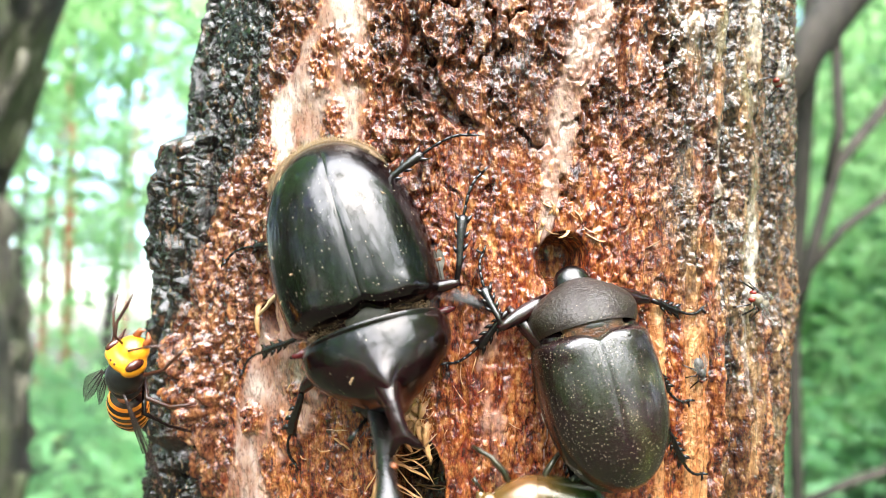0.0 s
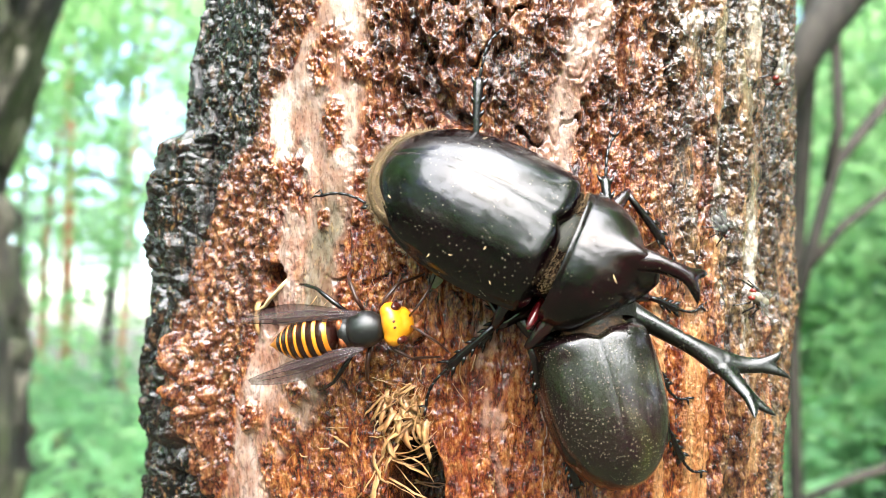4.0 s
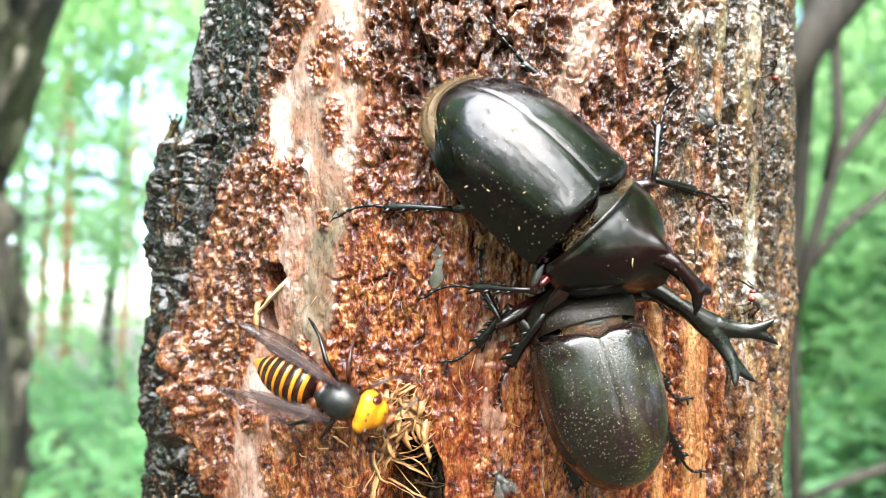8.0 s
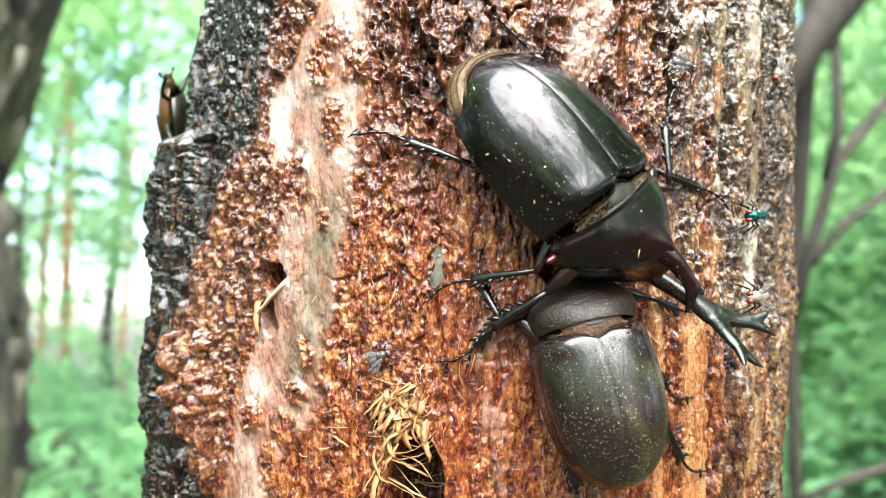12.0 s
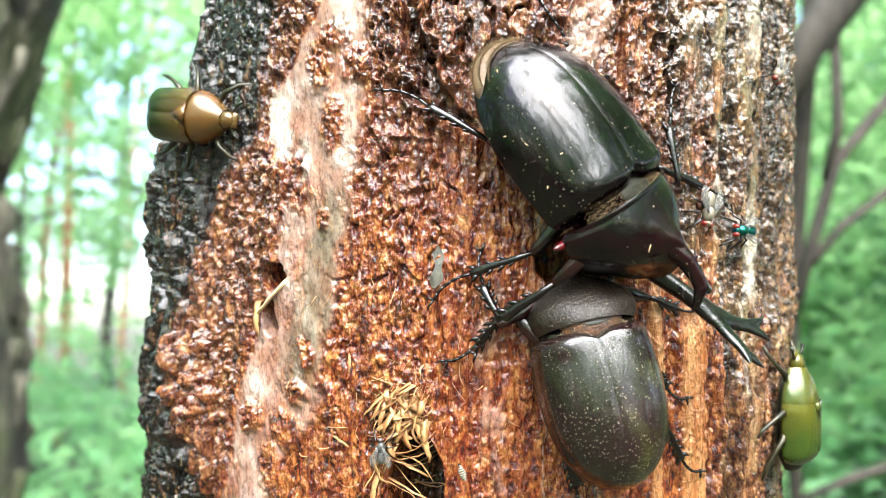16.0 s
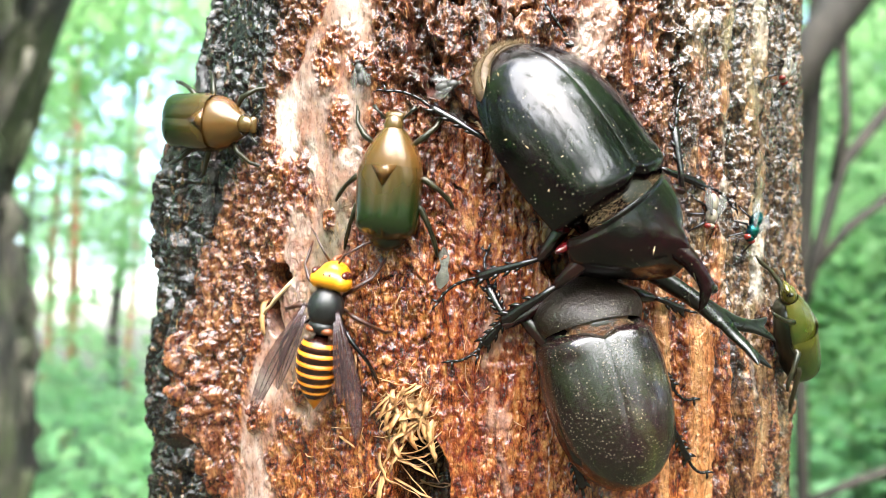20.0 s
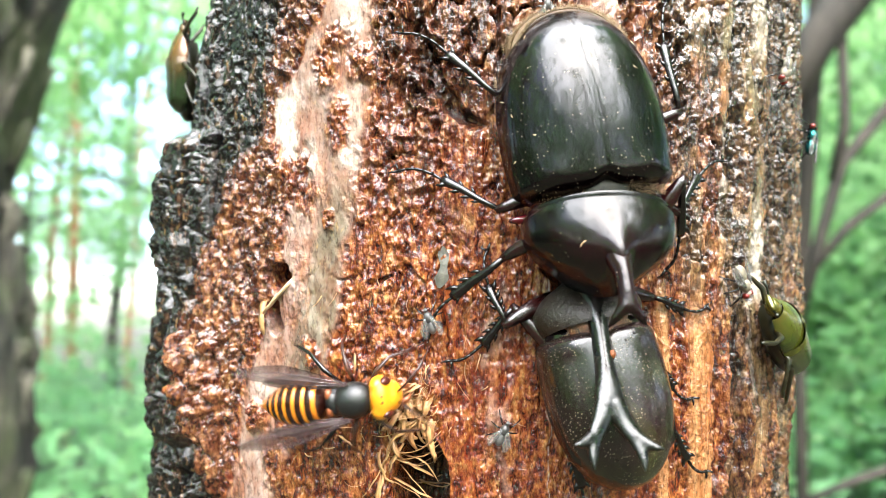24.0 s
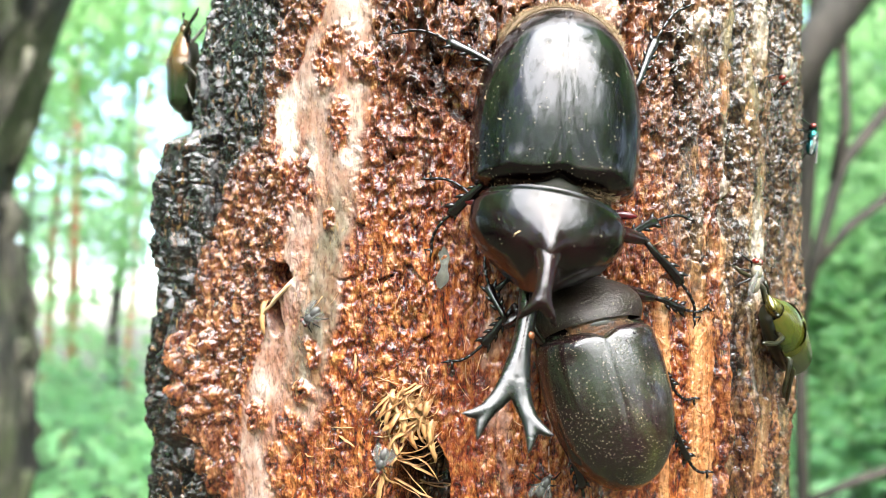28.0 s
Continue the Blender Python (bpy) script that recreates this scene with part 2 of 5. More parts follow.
FIBRE = plain("pale_wood_fibre", (0.20, 0.080, 0.024), (0.50, 0.28, 0.12), 500, 0.4, (1, 1, 0.3), 0.0002)
SPLINTER = plain("cream_wood", (0.40, 0.24, 0.11), (0.62, 0.47, 0.28), 500, 0.4, (1, 1, 0.3), 0.0002)
FLAKE = plain("grey_flake", (0.10, 0.095, 0.075), (0.22, 0.21, 0.17), 600, 0.4, relief=0.0002)
STEM = mossy("mossy_bark")
RED_STEM = plain("red_pine_bark", (0.24, 0.09, 0.05), (0.42, 0.19, 0.11), 14, 0.85, (1, 1, 0.3), 0.01)
BRANCH = plain("brown_branch_bark", (0.010, 0.008, 0.006), (0.042, 0.034, 0.026), 25, 0.85, (1, 1, 0.4), 0.006)
SOIL = plain("leaf_litter", (0.020, 0.024, 0.010), (0.05, 0.040, 0.022), 1.6, 0.9, relief=0.05)
LEAF = leaf_material("broad_leaf", (0.09, 0.23, 0.085), (0.16, 0.34, 0.135), (0.25, 0.44, 0.19))
FERN = leaf_material("undergrowth_leaf", (0.07, 0.20, 0.085), (0.105, 0.28, 0.125), (0.16, 0.35, 0.165))


# ---------------------------------------------------------------- mesh helpers
def part(name, bm, material, parent=None, label="", scale=MM, smooth=True):
    mesh = bpy.data.meshes.new(name)
    bmesh.ops.recalc_face_normals(bm, faces=bm.faces)
    bm.to_mesh(mesh)
    bm.free()
    if scale != 1:
        mesh.transform(Matrix.Scale(scale, 4))
    for m in material if isinstance(material, tuple) else (material,):
        mesh.materials.append(m)
    if smooth:
        mesh.polygons.foreach_set("use_smooth", [True] * len(mesh.polygons))
    ob = new(name, mesh)
    if parent:
        ob.parent = parent
    return tagged(ob, label)


def tube(bm, pts, rads, seg=8, slot=0, slots=None):
    """A closed tube along points; a radius is a number or (across, upright)."""
    pts = [Vector(p) for p in pts]
    rings, side = [], None
    for i, p in enumerate(pts):
        way = (pts[min(i + 1, len(pts) - 1)] - pts[max(i - 1, 0)]).normalized()
        if side is None:
            side = way.cross(Vector((0, 0, 1)))
            if side.length < 0.05:
                side = Vector((1, 0, 0))
        side = (side - way * side.dot(way)).normalized()
        up = side.cross(way)
        rx, rz = rads[i] if isinstance(rads[i], tuple) else (rads[i], rads[i])
        rings.append([bm.verts.new(p + side * rx * math.cos(k * math.tau / seg) + up * rz * math.sin(k * math.tau / seg)) for k in range(seg)])
    for i, (a, b) in enumerate(zip(rings, rings[1:])):
        for k in range(seg):
            f = bm.faces.new((a[k], a[(k + 1) % seg], b[(k + 1) % seg], b[k]))
            f.material_index = slots[i] if slots else slot
    bm.faces.new(rings[0][::-1]).material_index = slots[0] if slots else slot
    bm.faces.new(rings[-1]).material_index = slots[-1] if slots else slot
    return bm


def sheet(bm, nu, nv, f):
    grid = [[bm.verts.new(f(i / nu, j / nv)) for j in range(nv + 1)] for i in range(nu + 1)]
    for i in range(nu):
        for j in range(nv):
            bm.faces.new((grid[i][j], grid[i + 1][j], grid[i + 1][j + 1], grid[i][j + 1]))
    return bm


def ball(bm, centre, radii, u=16, v=10):
    m = Matrix.Translation(centre) @ Matrix.Diagonal((*radii, 1))
    bmesh.ops.create_uvsphere(bm, u_segments=u, v_segments=v, radius=1, matrix=m)
    return bm


def bez(p0, p1, p2, p3, n):
    p0, p1, p2, p3 = (Vector(p) for p in (p0, p1, p2, p3))
    out = []
    for i in range(n + 1):
        t = i / n
        s = 1 - t
        out.append(s * s * s * p0 + 3 * s * s * t * p1 + 3 * s * t * t * p2 + t * t * t * p3)
    return out


def glide(rows, t):
    """Values of a table of rows (seconds, ...) at t, smooth and without overshoot."""
    if t <= rows[0][0]:
        return rows[0][1:]
    for i in range(len(rows) - 1):
        if t <= rows[i + 1][0]:
            break
    else:
        return rows[-1][1:]
    p, q = rows[i], rows[i + 1]
    o, r = rows[max(i - 1, 0)], rows[min(i + 2, len(rows) - 1)]
    h = q[0] - p[0]
    s = (t - p[0]) / h

    def slope(a, b, c, k):
        if b[0] == a[0] or c[0] == b[0]:
            return 0.0
        m0, m1 = (b[k] - a[k]) / (b[0] - a[0]), (c[k] - b[k]) / (c[0] - b[0])
        return 0.0 if m0 * m1 <= 0 else 2 * m0 * m1 / (m0 + m1)

    out = []
    for k in range(1, len(p)):
        m0, m1 = slope(o, p, q, k) * h, slope(p, q, r, k) * h
        s2, s3 = s * s, s * s * s
        out.append((2 * s3 - 3 * s2 + 1) * p[k] + (s3 - 2 * s2 + s) * m0 + (3 * s2 - 2 * s3) * q[k] + (s3 - s2) * m1)
    return out


def blended(ob, voxel):
    """Melts the overlapping pieces of a part into one smooth skin."""
    m = ob.modifiers.new("melt", "REMESH")
    m.mode, m.voxel_size, m.use_smooth_shade = "VOXEL", voxel * MM, True
    m = ob.modifiers.new("smooth", "SMOOTH")
    m.factor, m.iterations = 0.5, 6
    return ob


def on_bark(a, h, lift=0.0):
    """World place of a spot on the sap tree: a mm round the bark, h mm up, lift mm off it."""
    th = a / R
    return PLACE @ (Vector((XC + (R + lift) * math.sin(th), YC - (R + lift) * math.cos(th), h)) * MM)


def perch(a, h, lift, heading, turn=1.0, pitch=0.0, roll=0.0):
    """Pose of an insect on the bark. heading: degrees from up, clockwise; turn: how far it follows the bark's curve."""
    th, hd = a / R, radians(heading)
    f = th * turn
    n = Vector((math.sin(f), -math.cos(f), 0))
    y = math.sin(hd) * Vector((math.cos(f), math.sin(f), 0)) + Vector((0, 0, math.cos(hd)))
    x = y.cross(n)
    m = Matrix((x, y, n)).transposed().to_4x4()
    m.translation = Vector((XC + (R + lift) * math.sin(th), YC - (R + lift) * math.cos(th), h)) * MM
    return PLACE @ m @ pose(0, 0, 0, pitch) @ pose(0, 0, 0, 0, roll)


# ---------------------------------------------------------------- sap tree
def lattice(x, y, seed):
    """Smooth value noise on arrays, 0 to 1."""
    xi, yi = np.floor(x).astype(np.int64), np.floor(y).astype(np.int64)
    fx, fy = x - xi, y - yi
    fx, fy = fx * fx * fx * (fx * (fx * 6 - 15) + 10), fy * fy * fy * (fy * (fy * 6 - 15) + 10)

    def value(i, j):
        k = (i * 374761393 + j * 668265263 + seed * 974634777) & 0xFFFFFFFF
        k = ((k ^ (k >> 13)) * 1274126177) & 0xFFFFFFFF
        return ((k ^ (k >> 16)) & 0xFFFFFF) / 0xFFFFFF

    top = value(xi, yi) * (1 - fx) + value(xi + 1, yi) * fx
    low = value(xi, yi + 1) * (1 - fx) + value(xi + 1, yi + 1) * fx
    return top * (1 - fy) + low * fy


def layers(x, y, seed, octaves=4, gain=0.5):
    total, amp, norm = 0, 1.0, 0
    for o in range(octaves):
        total = total + amp * lattice(x * 2 ** o + 17 * o, y * 2 ** o - 9 * o, seed + o)
        norm += amp
        amp *= gain
    return total / norm * 2 - 1


def step(x, lo, hi):
    t = np.clip((x - lo) / (hi - lo), 0, 1)
    return t * t * (3 - 2 * t)


def blob(a, h, at, ra, rh, soft=0.35):
    """Round-edged patch on the bark, 1 inside."""
    return 1 - step(np.hypot((a - at[0]) / ra, (h - at[1]) / rh), 1 - soft, 1 + soft)


def bark_relief(a, h):
    """Height off the smooth cylinder and the masks, all in mm round and up the bark."""
    wob = layers(a / 9, h / 14, 3, 3) * 3.0
    wob2 = layers(a / 3, h / 4, 5, 3) * 1.2
    aw, hw = a + wob2 * 1.3, h + layers(a / 3.3, h / 3.3, 7, 3) * 1.5
    # smooth pale skin of the inner bark, in one long strip with scabs on it
    up = (-51, -41, -32, -22, -13, -2, 4, 10, 15, 22, 30, 38, 46)
    left = np.interp(h, up, (-61.8, -57.5, -56.4, -53.6, -50, -45.5, -44, -42, -43, -47, -45, -39.5, -34))
    right = np.interp(h, up, (-47, -44, -36, -33.6, -31.3, -30.5, -29, -27.6, -27, -26, -25, -24, -24))
    pale = step(aw - left, -0.6, 1.4) * (1 - step(aw - right, -1.8, 1.2))
    ashen = pale * step(aw - (left * 0.55 + right * 0.45), -1, 3) * (1 - step(hw, 8, 16)) * step(hw, -32, -24)
    scab = 0
    for at in ((-31.7, 38.8, 3.6, 2.8), (-34.5, 33.8, 2.4, 4.2), (-26.5, 33.1, 2.8, 3.6), (-31.5, 23, 3.0, 5.6), (-41.5, 15, 4.2, 3.6), (-39, 10.5, 2.6, 4.6),
               (-36.8, -19.5, 1.6, 3.6), (-50.9, -32.8, 3, 3.2), (-42.3, -34.5, 3.8, 3.4), (-40, -27, 3.0, 2.2), (-46, -41, 2.5, 5), (-34, 5, 1.4, 1.8)):
        scab = np.maximum(scab, blob(aw, hw, at[:2], at[2], at[3]))
    pale = pale * (1 - scab * 0.95) * (0.62 + 0.38 * step(layers(a / 4, h / 9, 23, 3), -0.4, 0.1))
    white = blob(aw, hw, (-43.8, 24.5), 2.8, 5.8, 0.25) + 0.4 * blob(aw, hw, (-28.5, 44), 2.5, 5) + 0.2 * blob(aw, hw, (-28, 23), 1.2, 8) + 0.4 * blob(aw, hw, (-38, 17), 1.2, 4)
    mid = np.interp(h, (-10, 5, 20, 29, 38, 60), (7, 7.5, 9.6, 12, 15, 18))
    half = np.interp(h, (-2, 5, 20, 38, 60), (0.1, 1.6, 3.0, 4, 3.5))
    pale = np.maximum(pale, 0.75 * (1 - step(np.abs(a - mid + wob2 * 0.8) / half, 0.6, 1.1)))
    smear = (1 - step(np.abs(aw + 1.8 - 0.6 * np.sin(h / 7)), 1.2, 2.8)) * (1 - step(hw, -9, -4)) * step(hw, -48, -38)
    pale = np.maximum(pale, 0.62 * smear * step(layers(a / 3, h / 5, 27, 3), -0.35, 0.15))
    # dead black bark on one flank
    edge = np.interp(h, (-60, -52, -46, -44, -33, -22, -10, 1, 9.5, 16, 23.5, 32, 42, 50), (-62, -65, -70, -72, -75, -77, -73, -67, -62, -58, -50, -48.5, -47, -44))
    black = 1 - step(a - edge + wob, -2.5, 3.0)
    crust = (1 - step(a - left + wob2, -2.5, 0.5)) * (1 - black)
    # weathered ribs on the other flank
    ribs = step(a, 30, 42)
    beat = np.clip(0.5 + 0.95 * layers(a / 4.6 + 0.15 * wob2, h / 55, 61, 2), 0, 1)
    tan = 0.35 * ribs * step(beat, 0.55, 0.9) * step(layers(a / 3, h / 14, 63, 3), -0.25, 0.25)
    tan = np.maximum(tan, (1 - step(np.abs(a - 37.5 + wob2 * 0.5), 2.6, 3.8)) * (1 - step(h, -16, -8)) * 0.95)
    tan = np.maximum(tan, 0.9 * (1 - step(np.abs(a - 29 + wob2 * 0.4), 0.8, 1.8)) * (1 - step(h, -10, -4)))
    tan = np.maximum(tan, 0.95 * (1 - step(np.abs(a - 44.2 + wob2 * 1.3 + 0.3 * wob), 0.5, 1.5)) * step(h, -12, 0) * step(layers(a / 4, h / 7, 77, 3), -0.45, 0.0))
    tan = np.maximum(tan, 0.9 * (1 - step(np.abs(a - 55.5 + wob2 * 1.6 + 0.6 * wob), 1.8, 4.4)) * step(layers(a / 3, h / 7, 65, 3), -0.25, 0.2))
    white = white + 0.7 * blob(aw, hw, (56.5, -1), 2.6, 9) + 0.5 * blob(aw, hw, (44.3, 14), 0.8, 12) + 0.3 * blob(aw, hw, (55, 45), 2.4, 7) + 0.35 * blob(aw, hw, (53, -22), 1.2, 9)
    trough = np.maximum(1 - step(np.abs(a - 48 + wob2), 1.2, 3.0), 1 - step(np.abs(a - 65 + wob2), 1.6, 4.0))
    # blacker along the troughs and where the ribs are low
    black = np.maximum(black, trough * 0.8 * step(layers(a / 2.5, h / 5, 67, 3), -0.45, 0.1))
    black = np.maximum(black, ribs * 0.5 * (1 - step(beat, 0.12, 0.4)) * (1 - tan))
    black = np.maximum(black, 0.6 * step(layers(a / 5, h / 7, 33, 3), 0.02, 0.32) * step(h, 2, 20) * step(a, -27, -18) * (1 - pale) * (1 - tan))
    red = np.clip(1.0 - 0.7 * step(h + wob * 3, 6, 30) * step(a, -30, -20) + 0.3 * layers(a / 6, h / 10, 8, 3) - 0.45 * step(a, 22, 34) * step(h + wob, -18, 0) - 0.5 * crust, 0, 1)
    moss = np.clip(0.25 * crust + step(a, 22, 36) * step(h + wob, -22, 2) * (0.15 + 0.7 * step(layers(a / 4, h / 8, 81, 3), -0.2, 0.2)) + 0.6 * step(a, 41, 47) + step(a, 58, 72) * step(layers(a / 6, h / 9, 69, 3), -0.3, 0.3) + 0.7 * trough * step(layers(a / 3, h / 6, 71, 2), 0, 0.4), 0, 1)
    # relief: low swells, gnarled plates above, fine crumbs and upright fibres everywhere
    rough = 1 - np.clip(0.9 * pale + 0.6 * tan, 0, 0.9)
    upper = step(h + wob * 2, 4, 24) * step(a, -30, -20)
    thread = (1 - step(h + wob, -12, 2)) * step(a, -16, -9)
    zone = step(layers(a / 8, h / 12, 39, 3), -0.25, 0.35)
    lumps = 1 - np.abs(layers(a / 3.2, h / 4.6, 41, 4, 0.55))
    crumbs = 0.5 - np.abs(layers(a / 1.5 + 0.3 * wob2, h / 2.6 + 0.3 * wob, 43, 4, 0.62)) * 1.3
    z = 1.3 * layers(a / 15, h / 34, 11, 3) + 0.3
    gnarl = step(layers(a / 4, h / 8, 49, 3), -0.15, 0.40)
    flank = 1 - step(a, -74, -52)
    z = z + rough * (1 - 0.75 * flank) * (0.30 + zone * (0.75 + 1.2 * upper)) * (1 - 0.6 * thread) * (1 - 0.5 * ribs) * 2.1 * (lumps - 0.75)
    z = z + rough * (1 - 0.8 * flank) * (0.12 + 0.62 * gnarl) * (1 - 0.3 * thread) * crumbs
    z = z + rough * (0.55 + 0.45 * thread + 0.45 * ribs) * layers(a / 1.7 + 0.25 * wob2, h / 17, 45, 3) * 1.3
    z = z + rough * (0.08 + 0.22 * gnarl) * layers(a / 0.55, h / 0.9, 44, 2)
    z = z - rough * (1 - 0.6 * thread) * (1.0 + 1.2 * upper) * (1 - step(np.abs(layers(a / 6, h / 13, 73, 4, 0.6)), 0.0, 0.08)) * step(layers(a / 11, h / 13, 75, 2), -0.3, 0.2)
    z = z + pale * (0.3 + 0.9 * layers(a / 6, h / 11, 47, 3) + 0.10 * layers(a / 1.8, h / 2.4, 48, 2)) + 0.8 * scab * (0.4 + lumps + 0.6 * crumbs)
    z = z + crust * (1.5 * (lumps - 0.7) + 0.8 * crumbs + 0.5)
    sway = wob * 1.1 + 2.6 * layers(a / 30, h / 21, 59, 2)
    furrow = np.zeros_like(a)
    for at, wide, deep in ((-58, 1.3, 0.5), (-66, 1.7, 0.9), (-73.5, 2.0, 1.0), (-82, 1.9, 1.0), (-90, 2.2, 1.0), (-99, 2.0, 1.0)):
        furrow = np.maximum(furrow, deep * (1 - step(np.abs(a - at + sway), 0.3, wide)))
    breaks = layers(a / 13, (h + 0.5 * a) / 9, 57, 3)
    z = z + flank * rough * (1.4 - 4.6 * furrow - 0.7 * (1 - step(np.abs(breaks), 0.0, 0.12)) + 1.5 * layers(a / 3.6, h / 16, 53, 3) + 1.1 * layers(aw / 1.5, hw / 7, 54, 4, 0.6) + 0.9 * (0.5 - np.abs(layers(aw / 2.6, hw / 3.6, 56, 4, 0.6))))
    heights = (-60, -51, -45, -42.5, -40, -26, -18, -8, -1, 14.7, 23, 26, 33, 46, 58)
    bulge = np.interp(h + wob2 * 1.3, heights, (7.2, 7.2, 6.2, 5.4, 8.6, 8.6, 6.2, 4.6, 6.4, 6.6, 4.4, -1.2, -2.0, -3.4, -7.5))
    z = z + bulge * (1 - step(a, -84, -60))
    z = z - 2.5 * step(a, 62, 80) * (1 - step(h, -60, -10))
    knob = 0
    for at in ((-73, -22, 3.2, 4.5), (-67, -27, 2.2, 2.6), (-74, -31, 2.6, 2.6), (-67, -33, 2.0, 2.2), (-70, -37, 2.4, 2.4), (-65, -20, 2.0, 3.4), (-71, -27, 2.0, 1.8), (-64, -30, 1.7, 1.9)):
        knob = np.maximum(knob, np.clip(1 - np.hypot((aw - at[0]) / at[2], (hw - at[1]) / at[3]) ** 2, 0, 1) ** 0.6)
    z = z + 2.2 * knob
    black = black * (1 - 0.85 * step(knob, 0.1, 0.4))
    z = z + ribs * (1.2 * (beat - 0.5) + 0.8 * (0.5 - np.abs(layers(a / 4.2, h / 7, 79, 4, 0.6)) * 1.4) + 0.6 * layers(a / 0.9, h / 2.6, 78, 3)) * rough - 1.6 * trough + 0.4 * tan
    # hollows: the den behind the dull beetle's head, a borer hole, the frayed pit, two long cracks
    den = 1 - step(np.hypot((a - 10.5 + wob2 * 0.4) / 4.6, (h + 1.8) / 5.2), 0.55, 1.1)
    borer = np.maximum(blob(aw, hw, (-45.8, -5.8), 2.6, 2.6), blob(aw, hw, (-47.6, -13.2), 1.9, 3.2))
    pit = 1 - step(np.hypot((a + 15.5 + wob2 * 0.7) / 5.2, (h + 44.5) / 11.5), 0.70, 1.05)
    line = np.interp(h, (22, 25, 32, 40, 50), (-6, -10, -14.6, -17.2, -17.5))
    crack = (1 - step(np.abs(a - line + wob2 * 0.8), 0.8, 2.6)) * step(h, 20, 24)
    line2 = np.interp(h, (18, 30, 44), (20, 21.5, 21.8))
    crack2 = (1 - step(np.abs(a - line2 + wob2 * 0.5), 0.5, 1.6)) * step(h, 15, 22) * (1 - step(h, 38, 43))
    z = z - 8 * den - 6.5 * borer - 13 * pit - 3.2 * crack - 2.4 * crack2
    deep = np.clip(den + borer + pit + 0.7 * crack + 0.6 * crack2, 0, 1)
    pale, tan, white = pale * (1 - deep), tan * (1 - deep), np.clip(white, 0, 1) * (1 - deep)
    # shade inside the first crack and the pit, painted as black colour
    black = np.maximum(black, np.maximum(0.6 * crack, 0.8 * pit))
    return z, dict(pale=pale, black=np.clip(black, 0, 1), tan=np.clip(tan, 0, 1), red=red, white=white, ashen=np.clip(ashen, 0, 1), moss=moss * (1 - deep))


def build_sap_tree():
    fine = np.arange(-110, 104, 0.2)
    cols = np.concatenate([fine, np.linspace(104, math.tau * R - 110, 60)[:-1]])
    mid = np.arange(-66, 66.01, 0.2)
    low = -66 - np.cumsum(np.linspace(0.5, 42, 60))[::-1]
    high = 66 + np.cumsum(np.linspace(0.5, 110, 60))
    rows = np.concatenate([low, mid, high])
    a, h = np.meshgrid(cols, rows)
    z, masks = bark_relief(np.where(a > 104, 104 - (a - 104) * 0.78, a), np.clip(h, -400, 400))
    th = a / R
    flare = 1 + 0.5 * np.clip((-h - 700) / 600, 0, 1) ** 2
    rad = (R + z) * flare
    co = np.stack([XC + rad * np.sin(th), YC - rad * np.cos(th), h], -1).reshape(-1, 3) * MM
    nr, nc = a.shape
    i = np.arange(nr - 1)[:, None] * nc
    j = np.arange(nc)[None, :]
    k = (j + 1) % nc
    quads = np.stack([i + j, i + k, i + nc + k, i + nc + j], -1).reshape(-1, 4)
    mesh = bpy.data.meshes.new("sap_tree")
    mesh.vertices.add(len(co))
    mesh.vertices.foreach_set("co", co.ravel())
    mesh.loops.add(quads.size)
    mesh.loops.foreach_set("vertex_index", quads.ravel())
    mesh.polygons.add(len(quads))
    mesh.polygons.foreach_set("loop_start", np.arange(0, quads.size, 4))
    mesh.polygons.foreach_set("use_smooth", np.ones(len(quads), bool))
    for name, values in masks.items():
        mesh.attributes.new(name, "FLOAT", "POINT").data.foreach_set("value", np.ascontiguousarray(values, np.float32).ravel())
    mesh.update()
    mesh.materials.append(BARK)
    root = tagged(new("sap_tree"), "oak trunk with wet orange inner bark oozing sap", "tree")
    root.matrix_world = PLACE
    trunk = new("trunk", mesh)
    trunk.parent = root
    return root


def surface(a, h):
    """Height of the bark's relief at one spot, mm."""
    return float(bark_relief(np.array([float(a)]), np.array([float(h)]))[0][0])


SAP_TREE = build_sap_tree()


def strand(a, h, length, heading, rise, bend, r, name="wood_fibre"):
    """One torn fibre that springs from the bark."""
    rng = random.Random(int(a * 131 + h * 17))
    base = surface(a, h) - 0.4
    pts = []
    for i in range(7):
        s = i / 6
        hd = radians(heading + bend * s)
        pts.append((a + math.sin(hd) * length * s + rng.gauss(0, 0.025) * length * s, h + math.cos(hd) * length * s + rng.gauss(0, 0.02) * length * s, base + rise * math.sin(s * 2.4) + rng.uniform(-0.12, 0.12)))
    inv = PLACE.inverted()
    wide = 1.3 if r > 0.4 else 2.4 if r > 0.12 else 1.0
    bm = tube(bmesh.new(), [inv @ on_bark(*p) * 1000 for p in pts], [(r * wide * k, r / wide * k) for k in (1, 1.05, 0.8, 0.95, 0.75, 0.7, 0.3)], 5)
    ob = part(name, bm, SPLINTER if r > 0.4 else FIBRE, SAP_TREE)
    return ob


